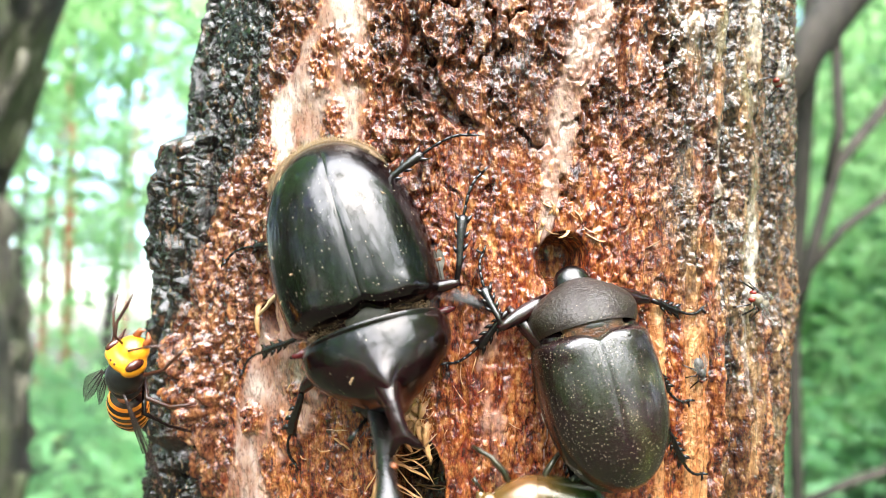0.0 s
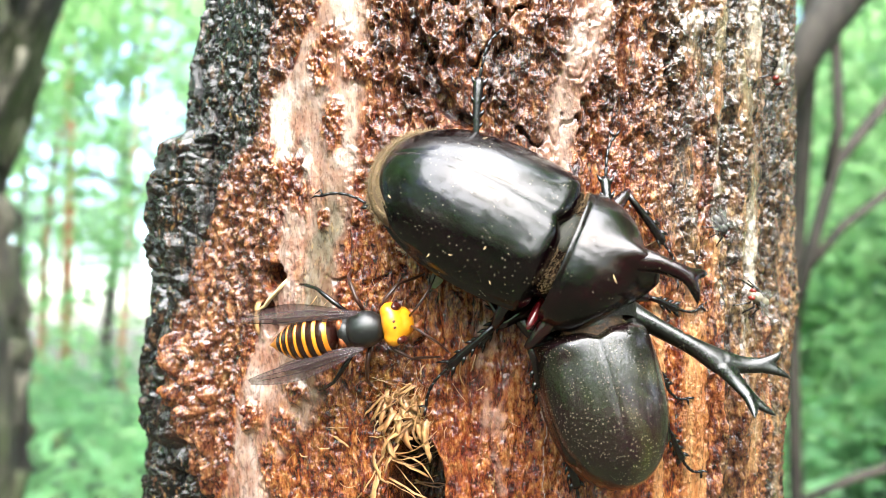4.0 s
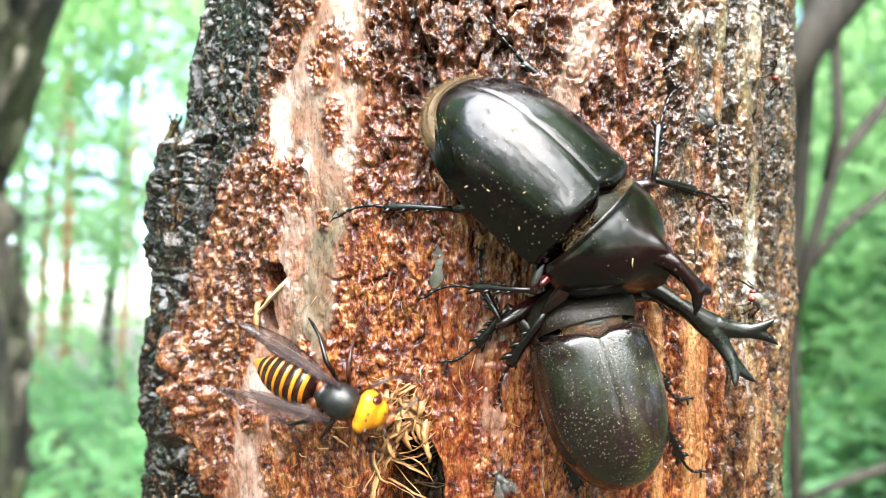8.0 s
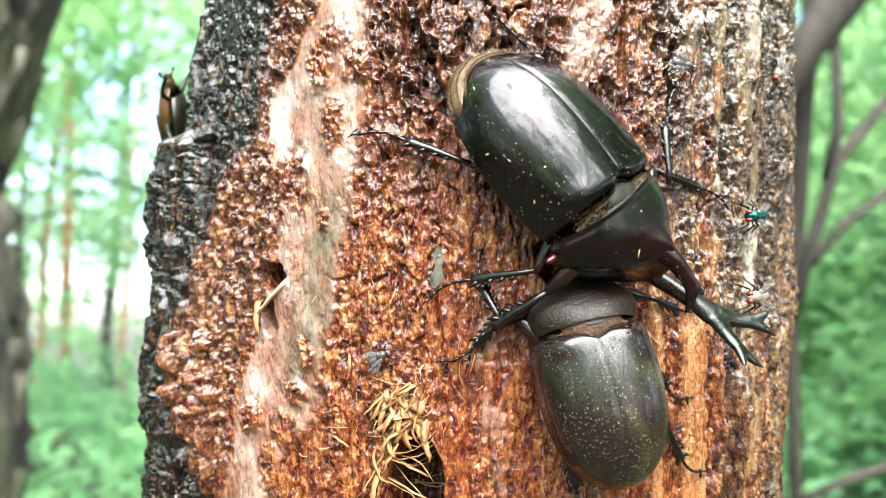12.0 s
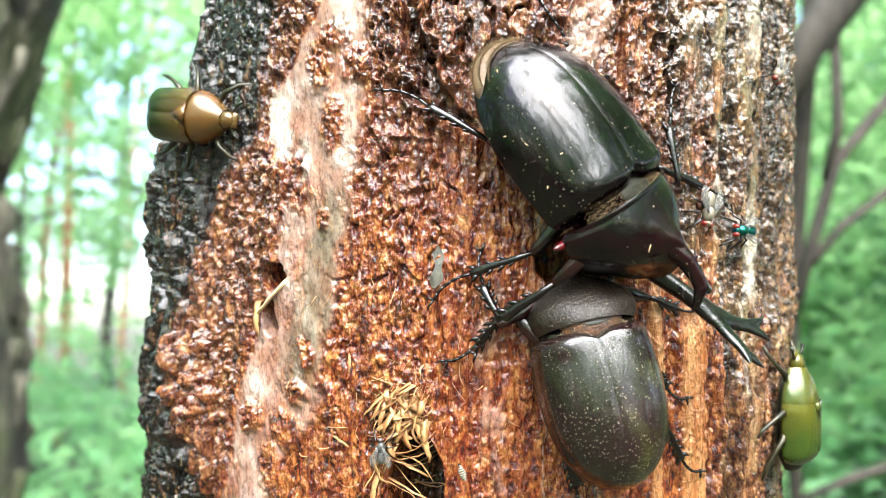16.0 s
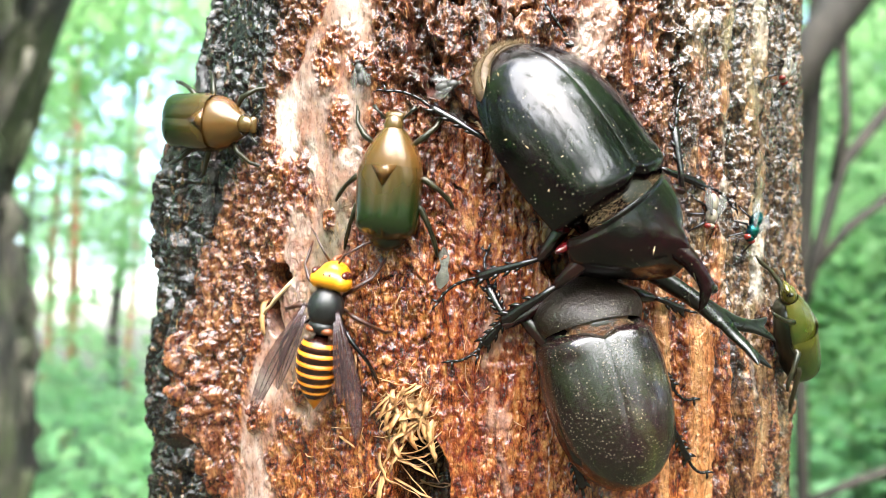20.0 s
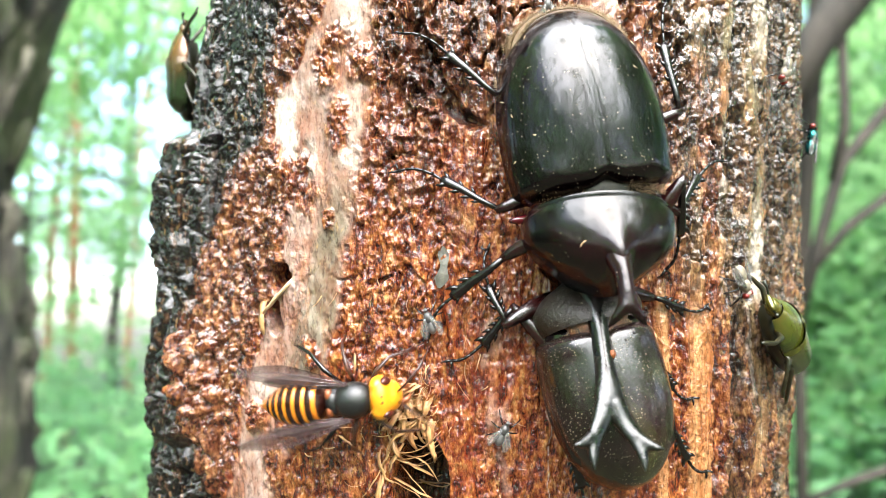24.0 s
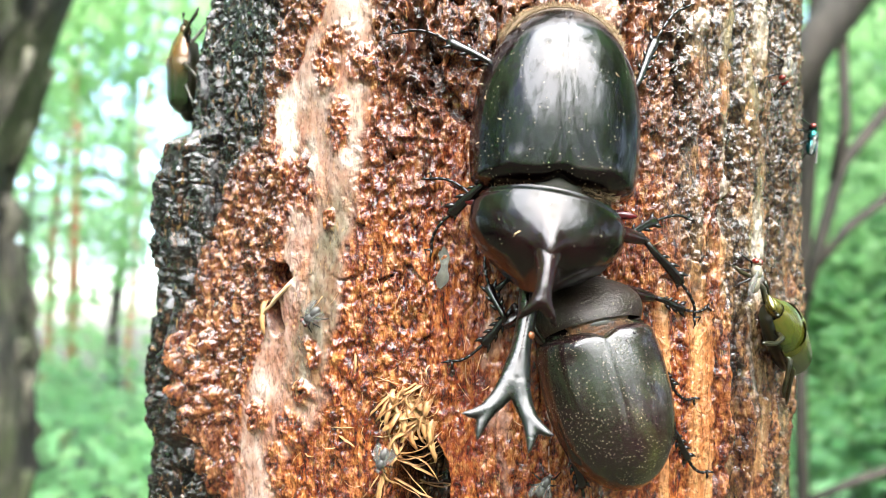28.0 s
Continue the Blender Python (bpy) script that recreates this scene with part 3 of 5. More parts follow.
def build_fibres():
    rng = random.Random(5)
    for i in range(70):                                   # matted ribbons over the pit
        strand(rng.uniform(-21.5, -13), rng.gauss(-28, 3.2), rng.uniform(2.5, 6.5), rng.gauss(205, 28), rng.uniform(0.3, 1.8), rng.gauss(0, 20), rng.choice((0.15, 0.2, 0.28, 0.36)))
    for i in range(110):                                  # fine shreds among them
        strand(rng.uniform(-22, -12), rng.gauss(-28, 3.6), rng.uniform(1.5, 5), rng.gauss(205, 45), rng.uniform(0.3, 2.2), rng.gauss(0, 25), rng.choice((0.03, 0.04, 0.06, 0.09)))
    for i in range(14):                                   # strands across the pit
        strand(rng.uniform(-22, -19), rng.uniform(-48, -36), rng.uniform(6, 11), rng.gauss(92, 16), rng.uniform(0.8, 2.4), rng.gauss(0, 25), rng.uniform(0.07, 0.28))
    for i in range(7):                                    # broad base of the tuft
        strand(-22.5 + rng.uniform(-1, 1), -35 - i * 1.8, rng.uniform(6, 10), rng.uniform(150, 200), 1.0, rng.uniform(-30, 30), rng.uniform(0.12, 0.26))
    for i in range(30):                                   # loose hairs over the orange bark
        strand(rng.uniform(-40, 4), rng.uniform(-44, -4), rng.uniform(1.5, 5), rng.gauss(180, 35), rng.uniform(0.3, 1.0), rng.uniform(-40, 40), rng.uniform(0.04, 0.10))
    for i in range(16):                                   # chewed rim of the den
        strand(10 + rng.uniform(-6, 5), 5 + rng.uniform(-2, 4), rng.uniform(1.5, 4), rng.gauss(170, 30), 0.8, rng.uniform(-40, 40), rng.uniform(0.1, 0.22))
    for a, h, n, hd, r in ((-42.3, -5.8, 10.5, 222, 0.62), (-49.2, -12.2, 5, 190, 0.38), (-50, -10, 7, 170, 0.3), (27, 0.5, 3, 55, 0.25), (-33, -33, 5, 80, 0.2),
                           (-31, -34, 4, 110, 0.16), (-28, -18, 5, 175, 0.14), (-26.5, -19, 4, 160, 0.14), (-20.5, -13, 6, 10, 0.12)):
        strand(a, h, n, hd, 1.2, 4, r, "splinter")


build_fibres()


def build_flake():
    root = tagged(new("bark_flake"), "thin grey flake of bark stuck on the wet trunk", "bark flake")
    bm = sheet(bmesh.new(), 10, 6, lambda s, t: ((t - 0.5) * (2.2 + 0.9 * math.sin(s * 9)) * math.sin(math.pi * min(1, s * 0.9 + 0.06)) ** 0.7 + 0.5 * math.sin(s * 4), (s - 0.5) * 7.4, 0.5 * math.sin(s * 5) + 0.4 * t))
    bmesh.ops.solidify(bm, geom=bm.faces[:], thickness=0.25)
    part("flake", bm, FLAKE, root)
    root.matrix_world = perch(-11.7, -3.2, surface(-11.7, -3.2) + 0.3, 8)


build_flake()


# ---------------------------------------------------------------- rhinoceros beetles
def elytron_point(side, s, p, length, width, height, base):
    """s: shoulder to tail, p: seam to rim and under."""
    s = 0.55 * s + 0.45 * (1 - math.cos(math.pi * s)) / 2
    w = width * (0.93 + 0.07 * math.sin(min(1, s / 0.3) * math.pi / 2)) * max(0, 1 - max(0, (s - 0.3) / 0.7) ** 2.4) ** 0.5
    w *= 0.84 + 0.16 * math.sin(min(1, s / 0.06) * math.pi / 2)
    top = height * (0.88 + 0.12 * math.sin(min(1, s / 0.42) * math.pi / 2)) * max(0, 1 - max(0, (s - 0.42) / 0.58) ** 2.5) ** 0.55
    top *= 0.74 + 0.26 * math.sin(min(1, (s + 0.004) / 0.07) * math.pi / 2) ** 0.8
    ang = p * radians(102)
    x = w * math.sin(ang) ** 0.92 if ang > 0 else 0.0
    z = base + top * (math.cos(ang) if ang < math.pi / 2 else 0.5 * math.cos(ang))
    z -= 0.13 * math.exp(-((x / 0.2) ** 2)) * (1 - s) ** 0.3
    z += 0.07 * math.exp(-(((x - 0.8) / 0.5) ** 2))
    knob = math.exp(-((x - width * 0.6) / 2.2) ** 2 - ((s - 0.09) / 0.06) ** 2)
    rim = 0.35 * math.exp(-((p - 0.9) / 0.035) ** 2)
    return ((x + rim) * side, -0.2 - s * length - 1.1 * math.exp(-(x / 1.5) ** 2) * (1 - s) ** 8, z + 0.5 * knob)


def pronotum_outline(s, width, length, narrow):
    """Half width along the collar, hind rim to front."""
    swell = 0.90 + 0.10 * math.sin(min(1, s / 0.4) * math.pi / 2)
    return width * swell * math.sqrt(1 - (1 - narrow ** 2) * max(0, (s - 0.4) / 0.6) ** 2)


def beetle_leg(root, side, hip, l1, l2, name, tarsus=8.5):
    """Thigh and shin, each along its own y, with the foot under the shin."""
    thigh = part("thigh", tube(bmesh.new(), [(0, -1, 0), (0, l1 * 0.2, 0.2), (0, l1 * 0.55, 0.3), (0, l1 * 0.9, 0), (0, l1 + 0.6, -0.1)],
                               [(0.9, 0.8), (1.35, 1.0), (1.35, 1.0), (0.95, 0.85), (0.6, 0.6)], 10), THIGH, root, "dark red thigh")
    shin_len = l2 - tarsus
    front = name == "front"
    wide = ((0.5, 0.5), (0.66, 0.6), (0.85, 0.65), (1.1, 0.62), (0.8, 0.5)) if front else ((0.45, 0.5), (0.55, 0.5), (0.68, 0.58), (0.95, 0.7), (0.75, 0.5))
    bm = tube(bmesh.new(), [(0, -0.4, 0), (-0.15 * side, shin_len * 0.3, 0.2), (0.1 * side, shin_len * 0.65, 0.1), (0.1 * side, shin_len * 0.93, 0), (0, shin_len + 0.2, 0)], wide, 10)
    spurs = []
    big = ((0.48, 1, 1.0), (0.70, 1, 1.3), (0.93, 1, 1.5), (0.97, -1, 0.8))
    small = ((0.38, -1, 0.8), (0.55, -1, 1.0), (0.74, -1, 1.0), (0.50, 1, 0.9), (0.72, 1, 1.0), (0.98, 1, 1.2), (0.98, -1, 1.2))
    for y, s, size in big if front else small:
        y *= shin_len
        root_x = s * side * (0.55 if front else 0.4)
        spurs.append(tube(bmesh.new(), [(root_x, y - 0.6 * size, 0), (root_x + s * side * 0.55 * size, y, 0.1), (root_x + s * side * 0.95 * size, y + 0.75 * size, 0.1)], [0.42 * size, 0.32 * size, 0.06], 6))
    shin = part("shin", bm, LIMB, root, "spiny black shin")
    for spur in spurs:
        part("spur", spur, LIMB, shin)
    bm = bmesh.new()
    curve = bez((0, shin_len, 0), (0.3, shin_len + tarsus * 0.4, 0.6), (-0.6 * side, shin_len + tarsus * 0.75, 0.5), (-2.3 * side, shin_len + tarsus * 0.93, 0), 5)
    for p, q in zip(curve, curve[1:]):
        tube(bm, [p, p.lerp(q, 0.35), p.lerp(q, 0.85), q], [0.23, 0.27, 0.33, 0.23], 7)
    end = curve[-1]
    for s in (-1, 1):
        tube(bm, [end, end + Vector((s * 0.8, 0.9, 0.3)), end + Vector((s * 0.6 - 0.8 * side, 1.9, -0.5))], [0.28, 0.2, 0.04], 6)
    part("foot", bm, LIMB, shin, "segmented black foot with two claws")
    return dict(thigh=thigh, shin=shin, hip=Vector(hip), l1=l1, l2=l2, side=side)


def fringe(bm, f, n, size, rng):
    """Short hairs along a path f(s) -> place, way."""
    for i in range(n):
        p, way = f((i + rng.random()) / n)
        way = Vector(way).normalized() * size * rng.uniform(0.6, 1.2) + Vector((rng.gauss(0, 1), rng.gauss(0, 1), rng.gauss(0, 1))) * size * 0.25
        tube(bm, [p, Vector(p) + way], [0.05, 0.012], 3)


def build_horned_beetle():
    root = tagged(new("rhinoceros_beetle"), "large glossy black-brown rhinoceros beetle with a forked horn", "beetle")
    rng = random.Random(3)
    L, W, H, B = 33.6, 14.2, 10.5, 4.6
    for side in (-1, 1):
        bm = sheet(bmesh.new(), 60, 34, lambda s, p: elytron_point(side, s, p, L, W, H, B))
        part("wing_case", bm, SHELL, root, "glossy dark wing case with pale specks")
    bm = tube(bmesh.new(), [(0, 3, 6), (0, -4, 6), (0, -14, 6), (0, -23, 5.6), (0, -28.5, 5.2), (0, -30.6, 5.0)],
              [(9, 5.5), (11.5, 5.4), (12.4, 5.2), (11.2, 4.8), (6.0, 3.6), (2.0, 1.4)], 20)
    part("abdomen", bm, LIMB, root)
    part("tail_plate", ball(bmesh.new(), (0, -25.6, 5.4), (11.0, 9.2, 4.0), 36, 16), RUST_TAN, root, "tan hairy tail plate behind the wing cases")
    bm = bmesh.new()
    for lift, out in ((5.2, 1.0), (6.8, 0.93), (8.0, 0.82)):
        fringe(bm, lambda s: ((math.sin((s - 0.5) * 2.7) * 10.9 * out, -25.6 - 9.1 * out * math.cos((s - 0.5) * 2.7), lift), (math.sin((s - 0.5) * 2.7), -math.cos((s - 0.5) * 2.7), 0.2)), 420, 0.75, rng)
    fringe(bm, lambda s: ((-12.9 if s < 0.5 else 12.9, -4 - 20 * (s * 2 % 1), 4.2), (-1 if s < 0.5 else 1, -0.4, -0.2)), 360, 0.6, rng)
    fringe(bm, lambda s: ((s * 21 - 10.5, -0.3 + 1.9 * rng.random(), 6.6 + 4.4 * math.cos((s - 0.5) * 2.4)), (0.4 * (s - 0.5), 0.1, 1)), 760, 0.8, rng)
    part("hair_fringe", bm, HAIR, root, "golden hair fringe round the wing cases")
    bm = tube(bmesh.new(), [(0, -3.2, 6.6), (0, -1, 6.8), (0, 2.5, 7.0), (0, 5.5, 6.8)], [(8.6, 4.4), (9.4, 4.5), (9.6, 4.2), (9.0, 3.6)], 24)
    part("waist", bm, SKIN, root, "tan hairy waist between collar and wing cases")
    bm = ball(bmesh.new(), (0, 0.4, 10.9), (3.9, 2.6, 1.0), 24, 12)
    part("scutellum", bm, PLATE, root, "smooth grey scutellum")

    # collar, turning on the waist at its own origin
    hinge = Vector((0, 0.5, 12.5))
    PL, PW, PH = 15.4, 13.1, 10.7
    SIDES = ((0, 0.92), (0.12, 0.99), (0.28, 0.985), (0.45, 0.93), (0.62, 0.80), (0.78, 0.60), (0.9, 0.42), (1, 0.26))

    def shield(s, t):
        w = PW * glide(SIDES, s)[0]
        ang = (t - 0.5) * 2 * radians(112)
        rise = (0.84 + 0.16 * math.sin(min(1, s / 0.42) * math.pi / 2)) * (1 - 0.72 * max(0, (s - 0.5) / 0.5) ** 2.0)
        x = w * math.sin(ang)
        z = 4.4 + PH * rise * (math.cos(ang) if abs(ang) < math.pi / 2 else 0.4 * math.cos(ang))
        ridge = float(step(np.float64(s), 0.25, 1.0))
        keel = math.exp(-(x / (2.6 - 1.0 * ridge)) ** 2) * ridge * 4.6
        y = 1.3 + s * PL - 2.2 * (abs(math.sin(ang)) ** 2.5) * (s - 0.3) - 1.1 * math.cos(ang) * (1 - s) * 0.9 + 0.7
        lip = 0.45 * math.exp(-((s - 0.015) / 0.022) ** 2)
        return Vector((x, y, z + float(keel) + lip)) - hinge

    bm = sheet(bmesh.new(), 46, 56, shield)
    collar = part("collar", bm, PRONOTUM, root, "glossy domed black collar shield")
    collar.location = hinge * MM
    bm = tube(bmesh.new(), [Vector(p) - hinge for p in ((0, 8.0, 11.5), (0, 11.6, 14.4), (0, 14.6, 16.2), (0, 17.6, 17.2), (0, 19.6, 17.5), (0, 20.8, 17.4))],
              [(3.2, 1.8), (2.3, 2.0), (1.45, 1.7), (1.3, 1.3), (1.6, 1.05), (1.7, 0.9)], 14)
    for s in (-1, 1):
        tube(bm, [Vector(p) - hinge for p in ((s * 0.5, 19.6, 17.5), (s * 1.9, 21.4, 17.2), (s * 3.1, 22.9, 16.2))], [1.1, 0.8, 0.15], 8)
    blended(part("collar_horn", bm, PRONOTUM, collar, "short forked horn on the collar"), 0.3)
    # head and long horn, turning on the neck
    neck, base = Vector((0, 8.4, 4)), Vector((0, 8, 9))
    head = part("head", ball(bmesh.new(), Vector((0, 13.6, 6.2)) - base, (4.2, 4.6, 3.0), 20, 12), LIMB, root)
    head.location = neck * MM
    for s in (-1, 1):
        part("eye", ball(bmesh.new(), Vector((s * 3.7, 14.6, 6.2)) - base, (1.1, 1.4, 1.3), 10, 8), LIMB, head)
        part("feeler", tube(bmesh.new(), [Vector((s * 2.5, 16.5, 5.4)) - base, Vector((s * 4.5, 19, 4.6)) - base, Vector((s * 5.5, 20.5, 4.4)) - base], [0.5, 0.4, 0.7], 6), LIMB, head)
    pts = bez((0, 15.5, 7.0), (0, 22, 8.8), (0, 28.5, 13.1), (0, 35.8, 15.1), 12)
    bm = tube(bmesh.new(), [p - base for p in pts], [(2.7 - 1.15 * min(1, i / 5) + (0, 0.2, 0.6, 0.9, 0.6)[max(0, i - 8)], (2.0 - 0.75 * i / 12) * (1 if i < 12 else 0.6)) for i in range(13)], 14)
    for s in (-1, 1):
        arm = bez((s * 0.4, 34.6, 14.9), (s * 1.6, 37.2, 15.6), (s * 2.4, 38.4, 16.4), (s * 3.3, 39.5, 17.2), 6)
        tube(bm, [p - base for p in arm], [(2.1, 1.15), (1.9, 1.05), (1.65, 0.95), (1.5, 0.9), (1.45, 0.85), (1.4, 0.8), (1.2, 0.75)], 12)
        for tip in (bez((s * 2.5, 38.7, 16.6), (s * 4.1, 40.3, 17.6), (s * 5.7, 40.9, 18.3), (s * 7.2, 40.9, 18.9), 4), bez((s * 2.6, 38.7, 16.6), (s * 3.9, 40.8, 17.7), (s * 4.0, 42.6, 18.4), (s * 3.9, 44.4, 19.0), 4)):
            tube(bm, [p - base for p in tip], [(1.25, 0.85), (1.15, 0.75), (0.95, 0.65), (0.65, 0.45), (0.16, 0.14)], 10)
    blended(part("head_horn", bm, HORN, head, "long head horn ending in a four-pointed fork"), 0.25)
    part("mite", ball(bmesh.new(), Vector((-1.1, 27.0, 12.9)) - base, (0.6, 0.7, 0.55), 10, 8), RUST, head, "tiny orange mite on the horn")
    for side, a, b in ((1, 0.33, 0.42), (1, 0.44, 0.60), (1, 0.52, 0.72), (1, 0.78, 0.50), (1, 0.25, 0.66), (-1, 0.55, 0.35), (-1, 0.70, 0.60)):
        spot = Vector(elytron_point(side, a, b, L, W, H, B)) * 1.004
        way = Vector((rng.uniform(-1, 1), rng.uniform(-1, 1), 0)).normalized() * rng.uniform(0.25, 0.6)
        part("fleck", tube(bmesh.new(), [spot - way, spot + Vector((0.15, 0.1, 0.12)), spot + way * 0.8], [0.03, 0.09, 0.03], 5), SPLINTER, root, "pale fleck of wood")
    spot = shield(0.5, 0.61) + Vector((0.05, 0, 0.12))
    part("fleck", tube(bmesh.new(), [spot + Vector((-0.7, -0.3, -0.1)), spot, spot + Vector((0.5, 0.5, -0.1)), spot + Vector((0.6, 0.9, -0.2))], [0.03, 0.08, 0.08, 0.03], 5), SPLINTER, collar, "pale fleck of wood")

    for s in (-1, 1):
        part("leg_joint", ball(bmesh.new(), (s * 11.6, 1.4, 3.0), (3.4, 0.8, 0.75), 16, 10), CRIMSON, root, "dark red joint of the front leg")
    legs = dict(left_front=beetle_leg(root, -1, (-9.5, 4.6, 4.4), 8, 19, "front", 7.5), right_front=beetle_leg(root, 1, (9.5, 4.6, 4.4), 8, 19, "front", 7.5),
                left_middle=beetle_leg(root, -1, (-6, -3, 4.2), 10.5, 20, "middle"), right_middle=beetle_leg(root, 1, (6, -3, 4.2), 10.5, 20, "middle"),
                left_hind=beetle_leg(root, -1, (-6, -10, 4.2), 11.5, 22, "hind", 9), right_hind=beetle_leg(root, 1, (6, -10, 4.2), 11.5, 22, "hind", 9))
    return root, collar, hinge, head, neck, legs


def leg_pose(hip, foot, l1, l2, high=0.0):
    """Poses of thigh and shin that bring the foot to a place, all in the insect's space, mm; high lifts the knee."""
    way = foot - hip
    d = min(max(way.length, abs(l1 - l2) + 1.0), l1 + l2 - 0.05)
    way.normalize()
    side = way.cross(Vector((0, 0, 1))).normalized()
    if side.dot(Vector((math.copysign(1.0 if hip.y > 2 else 0.5, hip.x), 0.15 if hip.y > 2 else -0.8 if hip.y < -6 else 0.1, 0))) < 0:
        side = -side
    up = side * 0.95 * (1 - 0.8 * high) + Vector((0, 0, 0.2 + high))
    up = (up - way * up.dot(way)).normalized()
    k = (l1 * l1 + d * d - l2 * l2) / (2 * d)
    knee = hip + way * k + up * math.sqrt(max(0, l1 * l1 - k * k))
    foot = hip + way * d
    out = []
    for p, q in ((hip, knee), (knee, foot)):
        y = (q - p).normalized()
        z = (Vector((0, 0, 1)) - y * y.z)
        z = z.normalized() if z.length > 0.05 else up
        m = Matrix((y.cross(z), y, z)).transposed().to_4x4()
        m.translation = p * MM
        out.append(m)
    return out


def build_dull_beetle():
    root = tagged(new("hornless_beetle"), "dull olive-brown hornless rhinoceros beetle feeding head-first at the bark", "beetle")
    rng = random.Random(8)
    L, W, H, B = 26.4, 10.5, 8.4, 4.2
    for side in (-1, 1):
        bm = sheet(bmesh.new(), 54, 32, lambda s, p: elytron_point(side, s, p, L, W, H, B))
        part("wing_case", bm, DULL, root, "satin olive-brown wing case with dusty specks")
    bm = tube(bmesh.new(), [(0, 3, 5.5), (0, -4, 5.5), (0, -14, 5.5), (0, -20, 5), (0, -24, 4.6), (0, -25.8, 4.4)],
              [(7.5, 4.5), (9.6, 4.8), (10.2, 4.6), (9.2, 4.2), (5.0, 3.2), (1.8, 1.2)], 20)
    part("abdomen", bm, LIMB, root)
    bm = tube(bmesh.new(), [(0, -3, 7.2), (0, -0.6, 7.9), (0, 2.0, 8.1), (0, 4.2, 7.4)], [(5.0, 2.8), (5.6, 2.9), (5.8, 2.9), (5.4, 2.6)], 24)
    part("waist", bm, TAN_SKIN, root, "orange-tan waist")
    part("scutellum", ball(bmesh.new(), (0, 0.4, 10.3), (2.4, 0.9, 0.6), 20, 10), GREY_PLATE, root, "smooth grey scutellum")

    def shield(s, t):
        w = float(pronotum_outline(s, 9.6, 9, 0.5))
        ang = (t - 0.5) * 2 * radians(110)
        rise = 1 - 0.72 * s ** 2
        return Vector((w * math.sin(ang), -0.9 + s * 10.2 - 2.5 * abs(math.sin(ang)) ** 2.5 * (s - 0.4) + 1.9 * max(0, math.cos(ang)) ** 1.5 * (1 - s) ** 2, 3.8 + 7.8 * rise * (math.cos(ang) if abs(ang) < 1.57 else 0.4 * math.cos(ang))))

    part("collar", sheet(bmesh.new(), 24, 40, shield), DULL_COLLAR, root, "rounded finely pitted collar shield")
    for k in range(9):                      # small beads of sap on the wing cases
        side = 1 if k % 3 else -1
        spot = Vector(elytron_point(side, rng.uniform(0.08, 0.42), rng.uniform(0.15, 0.6), L, W, H, B))
        r = rng.uniform(0.16, 0.32)
        part("sap_drop", ball(bmesh.new(), spot, (r, r, r * 0.7), 10, 8), LIMB, root, "dark bead of sap")
    part("head", ball(bmesh.new(), (0, 9.0, 2.6), (3.4, 3.4, 2.2), 16, 10), LIMB, root)
    bm = bmesh.new()
    fringe(bm, lambda s: ((math.sin((s - 0.5) * 2) * 7.0, -0.5 + 1.6 * math.cos((s - 0.5) * 2.6), 10.4 - 2.2 * (2 * s - 1) ** 2), (math.sin((s - 0.5)), -1, 0.3)), 240, 0.9, rng)
    part("hair_fringe", bm, HAIR, root, "orange hair under the collar's rim")
    home = perch(*DULL_AT)
    root.matrix_world = home
    inv = home.inverted()
    for side, hip, foot, l1, l2 in ((-1, (-6, 7, 3.6), (-6.0, -0.8), 9, 14), (-1, (-7, -2, 3.6), (-8.5, -21.5), 10, 15), (-1, (-7.5, -9, 3.0), (14.5, -47.5), 10, 15),
                                    (1, (6, 6, 3.6), (39.5, -13.0), 9, 14), (1, (7, -4, 3.6), (35.5, -31), 8, 12), (1, (6.5, -12, 3.4), (39.0, -45.8), 10, 16)):
        leg = beetle_leg(root, side, hip, l1, l2, "leg", 6.5)
        target = inv @ on_bark(foot[0], foot[1], 0.8) * 1000
        m1, m2 = leg_pose(Vector(hip), target, l1, l2)
        leg["thigh"].matrix_basis, leg["shin"].matrix_basis = m1, m2
    return root


DULL_AT = (13.5, -14.9, 1.4, -11.0, 0.5, -14.0)
HORNED, COLLAR, HINGE, HEAD, NECK, LEGS = build_horned_beetle()
build_dull_beetle()


# ---------------------------------------------------------------- hornet
def thin_leg(root, pts, r, mat, label=""):
    return part("leg", tube(bmesh.new(), pts, [r, r * 1.5, r * 1.0, r * 1.1, r * 0.6, r * 0.35][:len(pts)], 6), mat, root, label)


def wing(root, name, side, length, width, hinge, mat, label):
    """A thin wing along its own -y, hinged at its origin."""
    def f(s, t):
        w = width * (math.sin(math.pi * min(1, 0.10 + 0.86 * s)) ** 0.6) * (0.35 + 0.65 * min(1, s * 1.8))
        return (side * ((t - 0.28) * w), -s * length, 0.25 * math.sin(t * 6) * s + 0.10)
    bm = sheet(bmesh.new(), 16, 8, f)
    bmesh.ops.solidify(bm, geom=bm.faces[:], thickness=0.06)
    for t0 in (0.02, 0.3, 0.6):
        tube(bm, [Vector(f(s, t0)) for s in (0.02, 0.3, 0.6, 0.93)], [0.16, 0.12, 0.09, 0.04], 4)
    ob = part(name, bm, mat, root, label)
    ob.location = Vector(hinge) * MM
    return ob


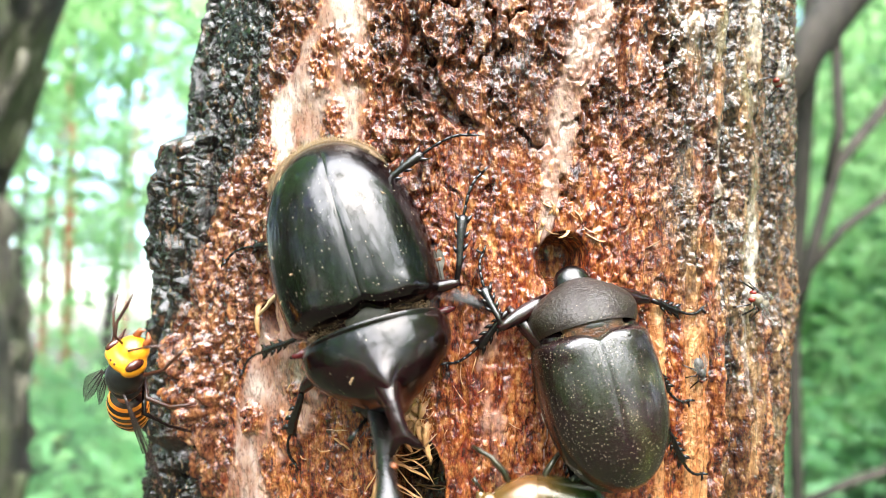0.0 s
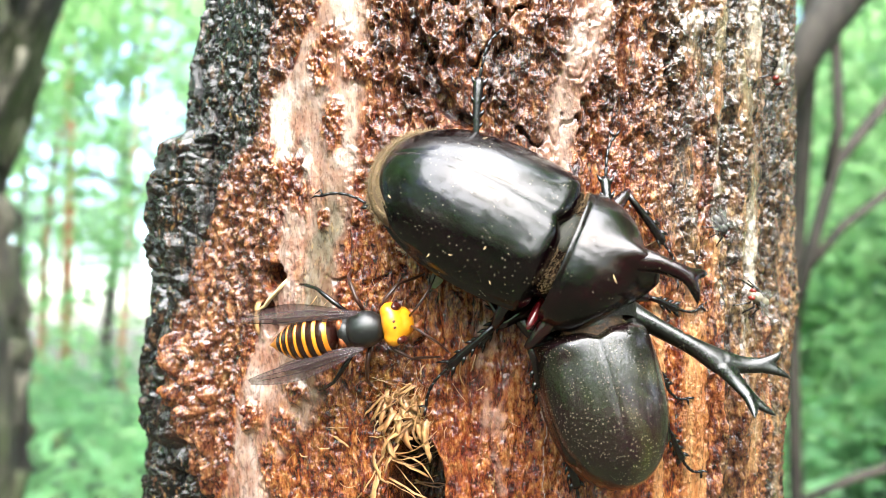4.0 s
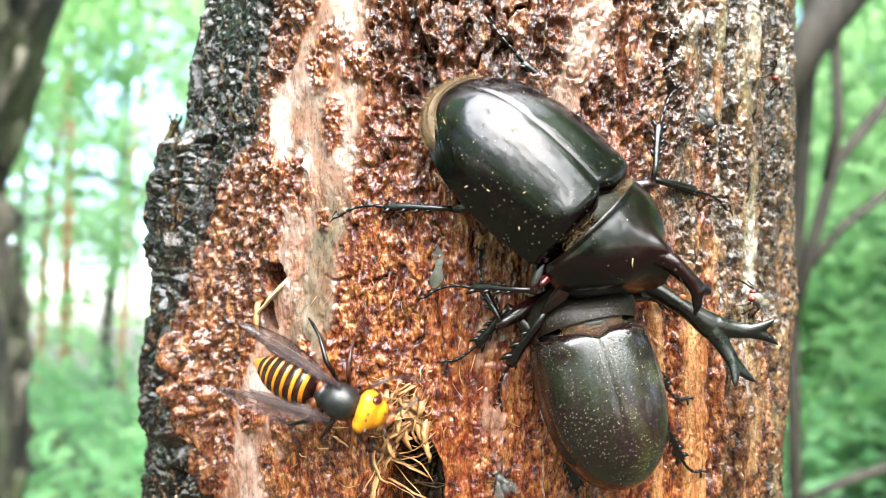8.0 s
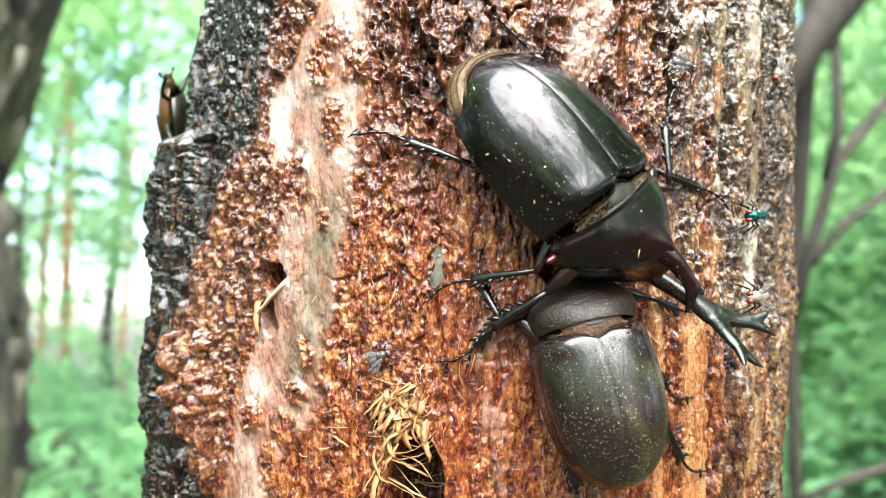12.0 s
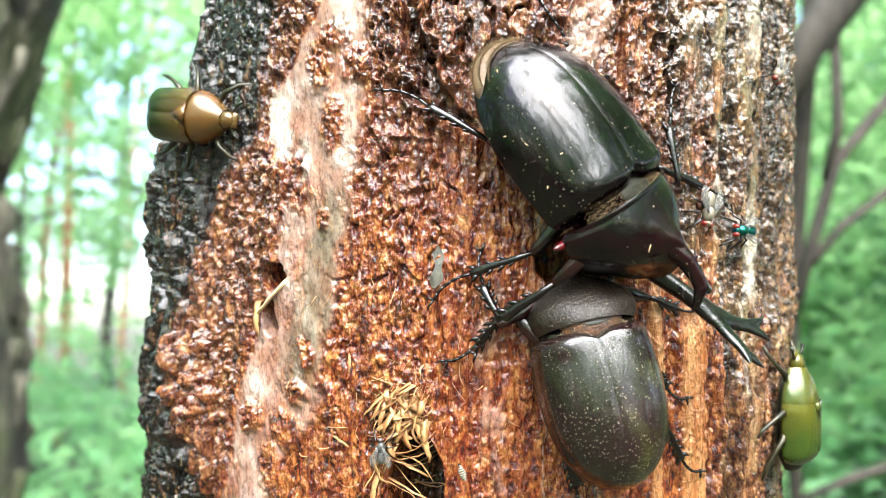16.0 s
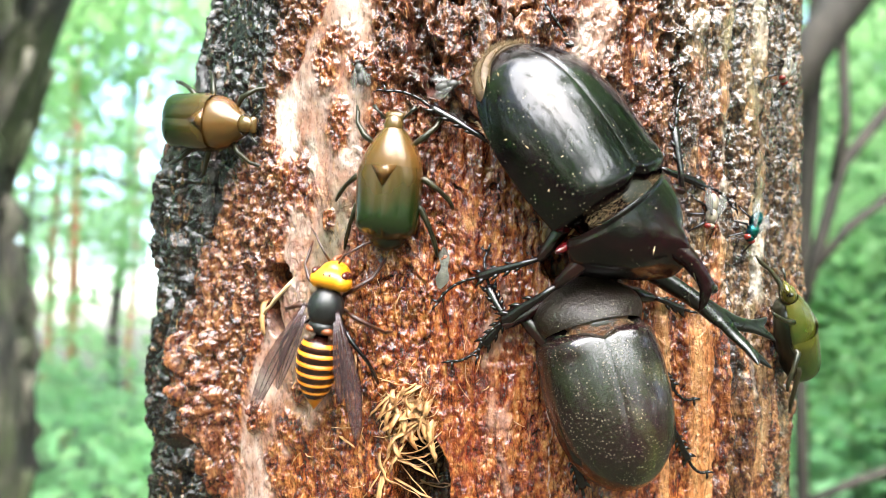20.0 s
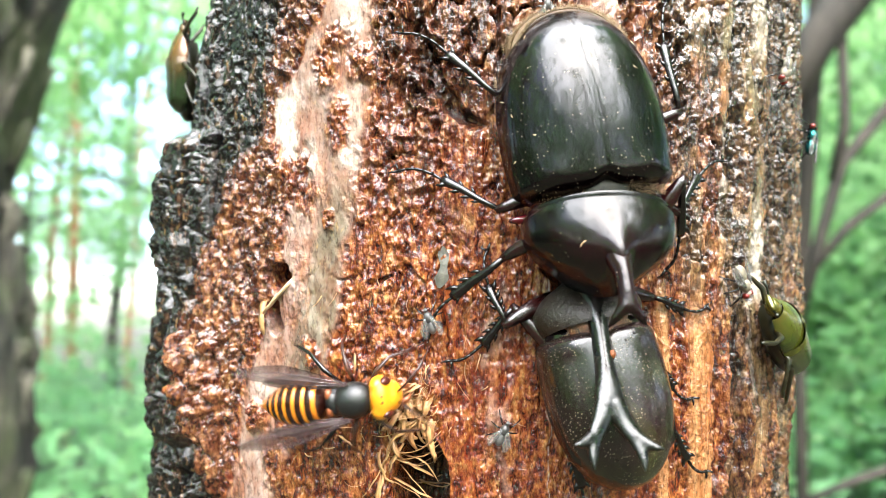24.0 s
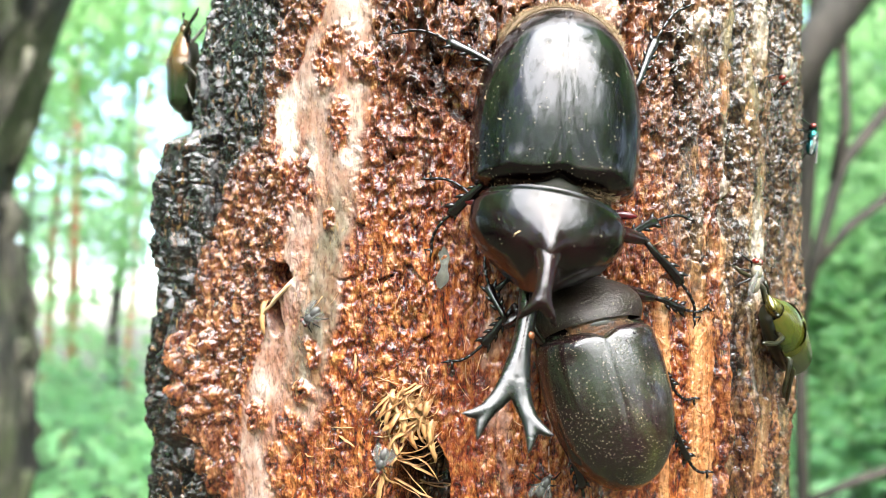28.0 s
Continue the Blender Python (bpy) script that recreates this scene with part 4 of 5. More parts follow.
def build_hornet():
    root = tagged(new("giant_hornet"), "giant hornet with orange-yellow head and banded abdomen", "hornet")
    bm = ball(bmesh.new(), (0, 8.2, 5.2), (3.7, 2.0, 2.8), 24, 16)
    for s in (-1, 1):
        ball(bm, (s * 2.1, 7.9, 5.2), (1.75, 1.7, 2.4), 18, 12)
    ball(bm, (0, 9.2, 3.8), (2.8, 2.2, 2.6), 16, 10)
    blended(part("head", bm, YELLOW, root, "orange-yellow head"), 0.25)
    for s in (-1, 1):
        part("eye", ball(bmesh.new(), (s * 2.75, 9.1, 5.4), (0.85, 0.95, 1.7), 14, 10), EYE, root, "dark brown kidney eye")
        part("ocellus", ball(bmesh.new(), (s * 0.5, 8.9, 7.55), (0.34, 0.34, 0.3), 8, 6), EYE, root)
        part("mandible", tube(bmesh.new(), [(s * 1.3, 10.6, 2.4), (s * 1.2, 11.6, 1.6), (s * 0.3, 12.3, 1.2)], [0.7, 0.5, 0.12], 8), RUST, root, "rust jaw")
        part("antenna", tube(bmesh.new(), [(s * 0.9, 11.2, 5.2), (s * 2.0, 12.8, 6.0), (s * 4.6, 15.2, 4.4), (s * 6.8, 16.2, 2.0)], [0.22, 0.2, 0.22, 0.12], 7), AMBER_LEG, root, "brown feeler")
    part("thorax", ball(bmesh.new(), (0, 3.2, 5.5), (3.2, 3.7, 3.2), 20, 14), FUZZ, root, "black furry thorax")
    bm = ball(bmesh.new(), (0, -0.2, 5.2), (2.7, 1.6, 2.7), 16, 10)
    part("thorax_rear", bm, FUZZ, root)
    for s in (-1, 1):
        part("patch", ball(bmesh.new(), (s * 1.35, -0.7, 6.5), (1.3, 0.75, 1.25), 10, 8), RUST, root, "rust patch behind the thorax")
    prof = [(-1.6, 1.0), (-2.4, 1.7), (-2.9, 3.0), (-3.55, 3.4), (-4.6, 3.66), (-5.15, 3.78), (-6.3, 3.78), (-6.85, 3.8), (-8.0, 3.7), (-8.5, 3.62), (-9.7, 3.38), (-10.15, 3.2), (-11.3, 2.75), (-11.7, 2.55), (-12.8, 1.9), (-14.8, 0.5), (-15.4, 0.15)]
    slots = [1, 1, 0, 1, 0, 1, 0, 1, 0, 1, 0, 1, 0, 1, 0, 0]
    drop = lambda y: 5.2 - 0.012 * (y + 2) ** 2
    names = ((0, 4), (4, 6), (6, 8), (8, 10), (10, 12), (12, 16))
    for a, b in names:
        bm = bmesh.new()
        seq = prof[a:b + 1]
        tube(bm, [(0, y, drop(y)) for y, r in seq], [(r * (1.0 + 0.02 * (i == 0)), r * 0.92) for i, (y, r) in enumerate(seq)], 22, slots=slots[a:b])
        part("abdomen_ring", bm, (BAND, BROWN), root, "abdomen ring banded orange and dark brown")
    wings = []
    for s in (-1, 1):
        hind = wing(root, "hind_wing", s, 14.5, 2.6, (s * 2.7, 1.6, 7.2), WING, "smoky amber hind wing")
        fore = wing(root, "fore_wing", s, 22.5, 3.5, (s * 2.9, 3.4, 7.6), WING, "smoky amber fore wing")
        wings += [(fore, s, 1.0), (hind, s, 0.7)]
    for s in (-1, 1):
        thin_leg(root, [(s * 2, 5.5, 3.5), (s * 4.5, 7.5, 4.6), (s * 6.5, 9.5, 2.6), (s * 7.0, 12, 0.2), (s * 7.4, 13.6, -1.2)], 0.27, AMBER_LEG)
        thin_leg(root, [(s * 2.4, 3.0, 3.2), (s * 5.5, 2.4, 5.0), (s * 8.6, 1.0, 2.6), (s * 9.6, 0.2, 0), (s * 10.6, 0.4, -1.6)], 0.3, AMBER_LEG)
        thin_leg(root, [(s * 2.2, 1.0, 3.2), (s * 5.6, -1.6, 5.6), (s * 8.4, -5.2, 2.6), (s * 9.4, -8.0, 0), (s * 9.8, -9.8, -1.6)], 0.32, LIMB)
    return root, wings


HORNET, HORNET_WINGS = build_hornet()


# ---------------------------------------------------------------- flower chafers and flies
def build_chafer(GREEN=GREEN, BRONZE=BRONZE, label="bronze-green metallic flower chafer clinging to the bark"):
    root = tagged(new("flower_chafer"), label, "beetle", "chafers at the sap")

    def case(side, s, p):
        w = 6.6 * (1 - 0.10 * s) * max(0, 1 - max(0, (s - 0.72) / 0.28) ** 2.6) ** 0.5 * (0.93 + 0.07 * min(1, s * 8))
        top = 5.4 * (1 - max(0, (s - 0.6) / 0.4) ** 3 * 0.75)
        ang = p * radians(100)
        x = w * math.sin(ang) ** 0.8 if ang > 0 else 0.0
        z = 3.4 + top * (math.cos(ang) ** 0.75 if ang < 1.57 else 0.4 * math.cos(ang)) - 0.25 * math.exp(-(x / 0.3) ** 2)
        return (side * x, -0.6 - s * 14.5, z)

    for side in (-1, 1):
        part("wing_case", sheet(bmesh.new(), 24, 18, lambda s, p: case(side, s, p)), GREEN, root, "olive-bronze wing case")

    def shield(s, t):
        w = 6.2 * (1 - 0.62 * s ** 1.7)
        ang = (t - 0.5) * 2 * radians(104)
        return (w * math.sin(ang), -1.0 + s * 7.8 - 0.6 * math.cos(ang) * (1 - s), 3.4 + 5.2 * (1 - 0.5 * s ** 2) * (math.cos(ang) if abs(ang) < 1.57 else 0.4 * math.cos(ang)))

    part("collar", sheet(bmesh.new(), 16, 26, shield), BRONZE, root, "coppery collar shield")
    bm = bmesh.new()
    vs = [bm.verts.new(p) for p in ((-2.6, -0.5, 8.75), (2.6, -0.5, 8.75), (0, -4.6, 8.95), (0, -1.4, 9.15))]
    for tri in ((0, 1, 3), (1, 2, 3), (2, 0, 3)):
        bm.faces.new([vs[i] for i in tri])
    bm.faces.new((vs[0], vs[2], vs[1]))
    part("scutellum", bm, BRONZE, root, "triangular coppery scutellum")
    bm = ball(bmesh.new(), (0, 7.4, 4.2), (2.0, 2.4, 1.6), 14, 10)
    tube(bm, [(0, 8.4, 4.2), (0, 9.6, 4.0), (0, 10.2, 3.9)], [(1.8, 0.9), (1.9, 0.7), (1.7, 0.4)], 12)
    part("head", bm, BRONZE, root, "square coppery head")
    part("abdomen", tube(bmesh.new(), [(0, 4, 3.4), (0, -4, 3.0), (0, -12, 3.0), (0, -15.6, 3.6), (0, -16.4, 4.2)], [(3.5, 2.6), (5.4, 2.8), (5.0, 2.6), (3.0, 2.0), (0.8, 0.6)], 16), UNDER, root)
    for s in (-1, 1):
        part("feeler", tube(bmesh.new(), [(s * 1.5, 8.6, 4), (s * 3.2, 10.2, 4.4), (s * 4.2, 11.2, 4.2)], [0.25, 0.25, 0.5], 6), UNDER, root)
        for pts in (((3, 3.5, 3), (6, 5.5, 3.6), (8, 8, 2.2), (8.6, 10.2, 0.6), (9.2, 11.8, 0)), ((4, -2, 2.8), (7, -2.6, 3.6), (9.6, -4.4, 2.0), (11.2, -6, 0.6), (12.2, -7.6, 0)),
                    ((4, -6, 2.8), (6.6, -8.4, 3.4), (8.2, -12, 1.8), (9.2, -15, 0.6), (9.6, -17.2, 0))):
            thin_leg(root, [(s * x, y, z) for x, y, z in pts], 0.46, OLIVE_LEG)
    return root


def build_fly(label, body, rear, size, eye=RED_EYE, eye_label="brick-red eye"):
    root = tagged(new("fly"), label, "fly", "flies at the sap")
    part("thorax", ball(bmesh.new(), (0, 0.4, 1.5), (1.0, 1.3, 0.95), 12, 8), body, root)
    part("abdomen", ball(bmesh.new(), (0, -1.7, 1.35), (1.05, 1.6, 0.9), 12, 8), rear, root)
    part("head", ball(bmesh.new(), (0, 2.0, 1.4), (0.8, 0.5, 0.75), 10, 8), body, root)
    for s in (-1, 1):
        part("eye", ball(bmesh.new(), (s * 0.62, 2.1, 1.5), (0.45, 0.5, 0.62), 10, 8), eye, root, eye_label)
        w = wing(root, "wing", s, 4.6, 1.9, (s * 0.6, 0.5, 2.1), CLEAR, "clear wing")
        w.rotation_euler = (radians(4), 0, radians(s * 14))
        for y, x, e in ((1.1, 2.2, 2.4), (0.3, 2.7, 0.2), (-0.4, 2.4, -2.2)):
            thin_leg(root, [(s * 0.6, y, 0.9), (s * x * 0.6, y + e * 0.3, 1.3), (s * x, y + e * 0.8, -0.3), (s * (x + 0.3), y + e, -0.7)], 0.13, LIMB)
    for ob in root.children:
        ob.data.transform(Matrix.Scale(size, 4))
        ob.location *= size
    return root


CHAFER_CLIMBING = build_chafer()
for piece in CHAFER_CLIMBING.children:
    piece.data.transform(Matrix.Scale(0.9, 4))
CHAFER_LEFT = copy_thing(CHAFER_CLIMBING, Matrix())
CHAFER_RIGHT = build_chafer(LIME_CASE, LIME, "yellow-green metallic flower chafer at the trunk's edge")
for piece in CHAFER_RIGHT.children:
    piece.data.transform(Matrix.Scale(0.93, 4))
FLY_GREEN = build_fly("blue-green bottle fly with red eyes", BOTTLE, BOTTLE, 1.2)
FLY_PALE = build_fly("pale buff fly with clear wings", BUFF, BUFF, 1.15)
FLY_GREY = build_fly("small grey fly with clear wings", GREY, GREY, 0.82, EYE, "dark eye")
FLY_GREY_B = copy_thing(FLY_GREY, Matrix())
FLY_GREY_C = copy_thing(FLY_GREY, Matrix())


def build_grub():
    root = tagged(new("bug"), "tiny beige ribbed bug on the wet bark", "bug")
    for k in range(7):
        y = 1.2 - 0.4 * k
        r = 0.68 * math.sin(math.pi * (k + 1.2) / 8.8)
        part("segment", ball(bmesh.new(), (0, y, 0.1), (r, 0.27, r * 0.8), 12, 8), BUFF if k % 2 else FLAKE, root)
    part("head", ball(bmesh.new(), (0, 1.5, 0.05), (0.3, 0.25, 0.28), 8, 6), LIMB, root)
    return root


GRUB = build_grub()
copy_thing(FLY_PALE, perch(61, 36, 2.0, 215))


# ---------------------------------------------------------------- the wood around
def leaf_cloud(name, blobs, size, material, seed, parent=None, label=""):
    """Many folded leaves in uneven clumps; blobs: (centre, radii, count)."""
    rng = np.random.default_rng(seed)
    centres = []
    for c, r, n in blobs:
        k = max(6, n // 45)
        q = rng.normal(size=(k, 3))
        q = q / np.linalg.norm(q, axis=1)[:, None] * rng.random((k, 1)) ** 0.45
        seeds = np.array(c) + q * np.array(r)
        pick = seeds[rng.integers(0, k, n)]
        centres.append(pick + rng.normal(size=(n, 3)) * size * 2.6)
    c = np.concatenate(centres)
    n = len(c)
    u = rng.normal(size=(n, 3))
    u[:, 2] *= 0.5
    u /= np.linalg.norm(u, axis=1)[:, None]
    w = rng.normal(size=(n, 3)) * 0.6 + np.array((0, 0, 1.0))
    v = np.cross(w, u)
    v /= np.linalg.norm(v, axis=1)[:, None]
    up = np.cross(u, v)
    s = size * rng.uniform(0.6, 1.3, (n, 1))
    co = np.stack([c - u * s, c + v * s * 0.5 + up * s * 0.15, c + u * s, c - v * s * 0.5 + up * s * 0.15], 1).reshape(-1, 3)
    i = np.arange(n) * 4
    tris = np.stack([i, i + 1, i + 2, i, i + 2, i + 3], 1).reshape(-1, 3)
    mesh = bpy.data.meshes.new(name)
    mesh.from_pydata(co.tolist(), [], tris.tolist())
    mesh.materials.append(material)
    ob = new(name, mesh)
    if parent:
        ob.parent = parent
    return tagged(ob, label)


def ahead(x, y, d):
    """A place d metres ahead, x to the right and y up as slopes from the lens axis."""
    return PLACE @ Vector((x * d, d, y * d))


def build_ground():
    bm = bmesh.new()
    bmesh.ops.create_grid(bm, x_segments=60, y_segments=60, size=400)
    for v in bm.verts:
        v.co.z = 0.12 * noise.noise(v.co * 0.05) - 0.05 if v.co.length > 6 else -0.02
    tagged(part("ground", bm, SOIL, None, "", 1), "forest floor of leaf litter", "ground", "", "structure")


def limb(root, name, pts, rads, mat, label=""):
    return part(name, tube(bmesh.new(), pts, rads[:len(pts)], 12), mat, root, label, 1)


def roughen(ob, amount, scale):
    for v in ob.data.vertices:
        v.co += noise.noise_vector(Vector((v.co.x * scale, v.co.y * scale, v.co.z * scale * 0.35))) * amount


def build_near_trees():
    root = tagged(new("forest_tree"), "grey mossy forest trunk leaning close by", "tree")
    pts = [ahead(x, y, 1.5) for x, y in ((-0.67, -1.2), (-0.665, -0.33), (-0.672, -0.12), (-0.695, 0.07), (-0.61, 0.33), (-0.48, 0.75), (-0.30, 1.6))]
    smooth = []
    for i in range(len(pts) - 1):
        for k in range(10):
            smooth.append(pts[i].lerp(pts[i + 1], k / 10))
    bm = tube(bmesh.new(), smooth, [0.175 - 0.0008 * i for i in range(len(smooth))], 26)
    trunk = part("trunk", bm, STEM, root, "", 1)
    roughen(trunk, 0.03, 9)
    rng = random.Random(44)
    for k in range(46):                   # raised bark ridges with moss between
        i = rng.randrange(4, len(smooth) - 12)
        az = rng.uniform(math.pi, math.tau + 0.6)
        out = Vector((math.cos(az), math.sin(az), 0)) * 0.172
        limb(root, "bark_ridge", [smooth[i + q] + out * (1 - 0.004 * i) + Vector((rng.gauss(0, 0.006), 0, 0)) for q in range(0, rng.randrange(4, 11))],
             [0.006] + [rng.uniform(0.010, 0.02)] * 10, STEM)
    root2 = tagged(new("forest_tree"), "slim dark tree with leaning limbs among leaves", "tree")
    for name, d, p in (("trunk", 1.7, ((0.47, -0.9, 0.014), (0.455, -0.10, 0.014), (0.472, 0.22, 0.022), (0.50, 0.5, 0.024), (0.52, 0.9, 0.02))),
                       ("limb", 1.6, ((0.43, 0.17, 0.035), (0.47, 0.26, 0.042), (0.53, 0.34, 0.045), (0.62, 0.42, 0.045))),
                       ("limb", 1.6, ((0.455, -0.09, 0.012), (0.485, 0.02, 0.013), (0.51, 0.11, 0.013), (0.60, 0.22, 0.012))),
                       ("limb", 1.6, ((0.47, -0.03, 0.010), (0.52, 0.03, 0.010), (0.60, 0.09, 0.009))),
                       ("limb", 1.6, ((0.50, 0.09, 0.012), (0.515, 0.16, 0.011), (0.51, 0.3, 0.010))),
                       ("limb", 1.9, ((0.46, -0.33, 0.010), (0.53, -0.30, 0.012), (0.62, -0.27, 0.012)))):
        limb(root2, name, [ahead(x, y, d) for x, y, r in p], [r for x, y, r in p], BRANCH)
    leaf_cloud("crown", [(ahead(0.60, 0.30, 2.6), (0.5, 0.5, 0.5), 700), (ahead(0.50, 0.02, 3.2), (0.5, 0.5, 0.6), 500)], 0.035, LEAF, 71, root2, "light green leaves")


def build_forest_tree(seed, height, red=False, clumps=9, stout=0.15):
    rng = random.Random(seed)
    root = tagged(new("forest_tree"), "slender red-barked forest tree" if red else "tall broad-leaved forest tree", "tree", "trees of the wood")
    top = Vector((rng.uniform(-0.4, 0.4), rng.uniform(-0.4, 0.4), height))
    pts = [Vector((0, 0, -0.2)).lerp(top, k / 8) + Vector((rng.gauss(0, 0.06), rng.gauss(0, 0.06), 0)) for k in range(9)]
    limb(root, "trunk", pts, [stout * (1 - 0.09 * k) for k in range(9)], RED_STEM if red else BRANCH)
    blobs = []
    for k in range(clumps):
        s = rng.uniform(0.55 if red else 0.25, 1.0)
        start = Vector((0, 0, -0.2)).lerp(top, s)
        az = rng.uniform(0, math.tau)
        end = start + Vector((math.cos(az), math.sin(az), rng.uniform(0.1, 0.6))) * rng.uniform(1.0, 2.3)
        limb(root, "limb", [start, start.lerp(end, 0.5) + Vector((0, 0, 0.12)), end], [0.05, 0.035, 0.012], RED_STEM if red else BRANCH)
        blobs.append((end, (0.9, 0.9, 0.55), 330))
    leaf_cloud("crown", blobs, 0.085, LEAF, seed, root, "uneven crown of light green leaves")
    return root


def build_wood():
    rng = random.Random(12)
    kinds = [build_forest_tree(21, 9.0, False, 14), build_forest_tree(22, 11.0, False, 16), build_forest_tree(23, 8.0, False, 13)]
    spots = []
    for k in range(52):
        az = radians(k * 360 / 52 + rng.uniform(-3, 3))
        far = rng.uniform(6, 13)
        deg = math.degrees(az) % 360
        if 327 < deg < 345:                # a light gap between the trees
            far = rng.uniform(17, 24)
        if 312 < deg <= 327:               # keeps the light gap clear of boughs
            far = max(far, 11.0)
        if 45 < deg < 120 or 240 < deg < 315:   # dense wood on both sides
            far = rng.uniform(5.0, 8.0)
        if 120 <= deg <= 240:              # a clearing behind
            far = rng.uniform(13, 16)
        spots.append((math.sin(az) * far, math.cos(az) * far, rng.uniform(0.8, 1.15)))
    for i, (x, y, s) in enumerate(spots):
        m = pose(x, y, 0, 0, 0, rng.uniform(0, 360))
        if i < 3:
            kinds[i].matrix_basis = m
        else:
            copy_thing(kinds[i % 3], m)
    red = build_forest_tree(31, 10.0, True, 7, 0.07)
    red.matrix_basis = pose(*(ahead(-0.487, -0.1, 9).xy), 0)
    copy_thing(red, pose(*(ahead(-0.525, -0.1, 11).xy), 0, 0, 0, 130))
    copy_thing(red, pose(*(ahead(-0.42, -0.1, 14).xy), 0, 0, 0, 230))
    shrubs = []
    for k in range(70):
        az = radians(rng.uniform(-38, 38))
        far = rng.uniform(3.5, 12)
        hgt = rng.uniform(0.25, 0.75)
        shrubs.append(((math.sin(az) * far, math.cos(az) * far, hgt * 0.7), (0.8, 0.8, hgt), 330))
    for k in range(50):
        az = radians(rng.uniform(38, 322))
        far = rng.uniform(3.5, 10)
        shrubs.append(((math.sin(az) * far, math.cos(az) * far, 0.3), (0.9, 0.9, 0.4), 160))
    tagged(leaf_cloud("undergrowth", shrubs, 0.055, FERN, 91), "low green undergrowth of the wood", "undergrowth", "", "stuff")
    over = [(ahead(x, y, d), (r, r, r * 0.6), n) for x, y, d, r, n in ((-0.50, 0.30, 4.5, 0.7, 700), (-0.36, 0.26, 5.0, 0.7, 600), (-0.42, 0.40, 4.0, 0.8, 700), (-0.28, 0.10, 6.0, 0.6, 350),
                                                                  (-0.52, -0.10, 6.0, 0.6, 160), (-0.45, 0.05, 8.0, 1.2, 520), (-0.53, -0.04, 7.0, 0.6, 420), (-0.43, -0.02, 7.5, 0.5, 300), (-0.38, 0.10, 7.0, 0.6, 320), (-0.40, -0.12, 7.0, 0.9, 300), (-0.56, 0.12, 6.0, 0.6, 150),
                                                                  (0.52, 0.15, 4.5, 0.8, 900), (0.48, -0.05, 5.5, 0.9, 900), (0.55, -0.2, 5.0, 0.8, 700), (0.50, 0.35, 5.5, 1.0, 900), (0.50, 0.06, 7.5, 1.2, 1500), (0.56, 0.0, 9.0, 1.6, 1500), (0.46, 0.2, 8.0, 1.2, 1200))]
    over += [((x, y, z), (r, r, r * 0.7), n) for x, y, z, r, n in ((-1.8, -3.6, 5.4, 0.8, 420), (1.4, -4.2, 6.6, 0.8, 420), (3.4, -2.6, 5.0, 1.0, 600), (-3.4, -1.6, 5.0, 1.0, 600),
                                                                  (0.2, -4.4, 3.4, 0.5, 260), (-0.6, -2.6, 6.8, 0.6, 300), (2.4, -4.6, 3.4, 0.9, 500), (-3.0, -4.6, 3.2, 0.9, 500))]
    tagged(leaf_cloud("hanging_foliage", over, 0.05, LEAF, 93), "hanging sprays of light green leaves", "foliage", "", "stuff")


def build_thicket():
    """Dense bushes all round, beyond the view."""
    rng = random.Random(77)
    blobs = []
    for k in range(40):
        az = radians(rng.uniform(48, 312))
        far = rng.uniform(5.5, 8.5)
        z = rng.uniform(0.8, 2.4)
        blobs.append(((math.sin(az) * far, math.cos(az) * far, z), (1.1, 1.1, 0.9), 520))
    for x, y, d, n in ((0.50, -0.02, 6.5, 1500), (0.58, 0.05, 7.0, 1500), (0.52, 0.16, 7.5, 1200), (0.50, -0.2, 6.0, 1200), (0.60, -0.15, 6.5, 1200)):
        blobs.append((ahead(x, y, d), (0.8, 0.8, 0.8), n))
    tagged(leaf_cloud("bushes", blobs, 0.11, FERN, 78), "dense green bushes of the wood", "bushes", "", "stuff")


build_ground()
build_thicket()
build_near_trees()
build_wood()


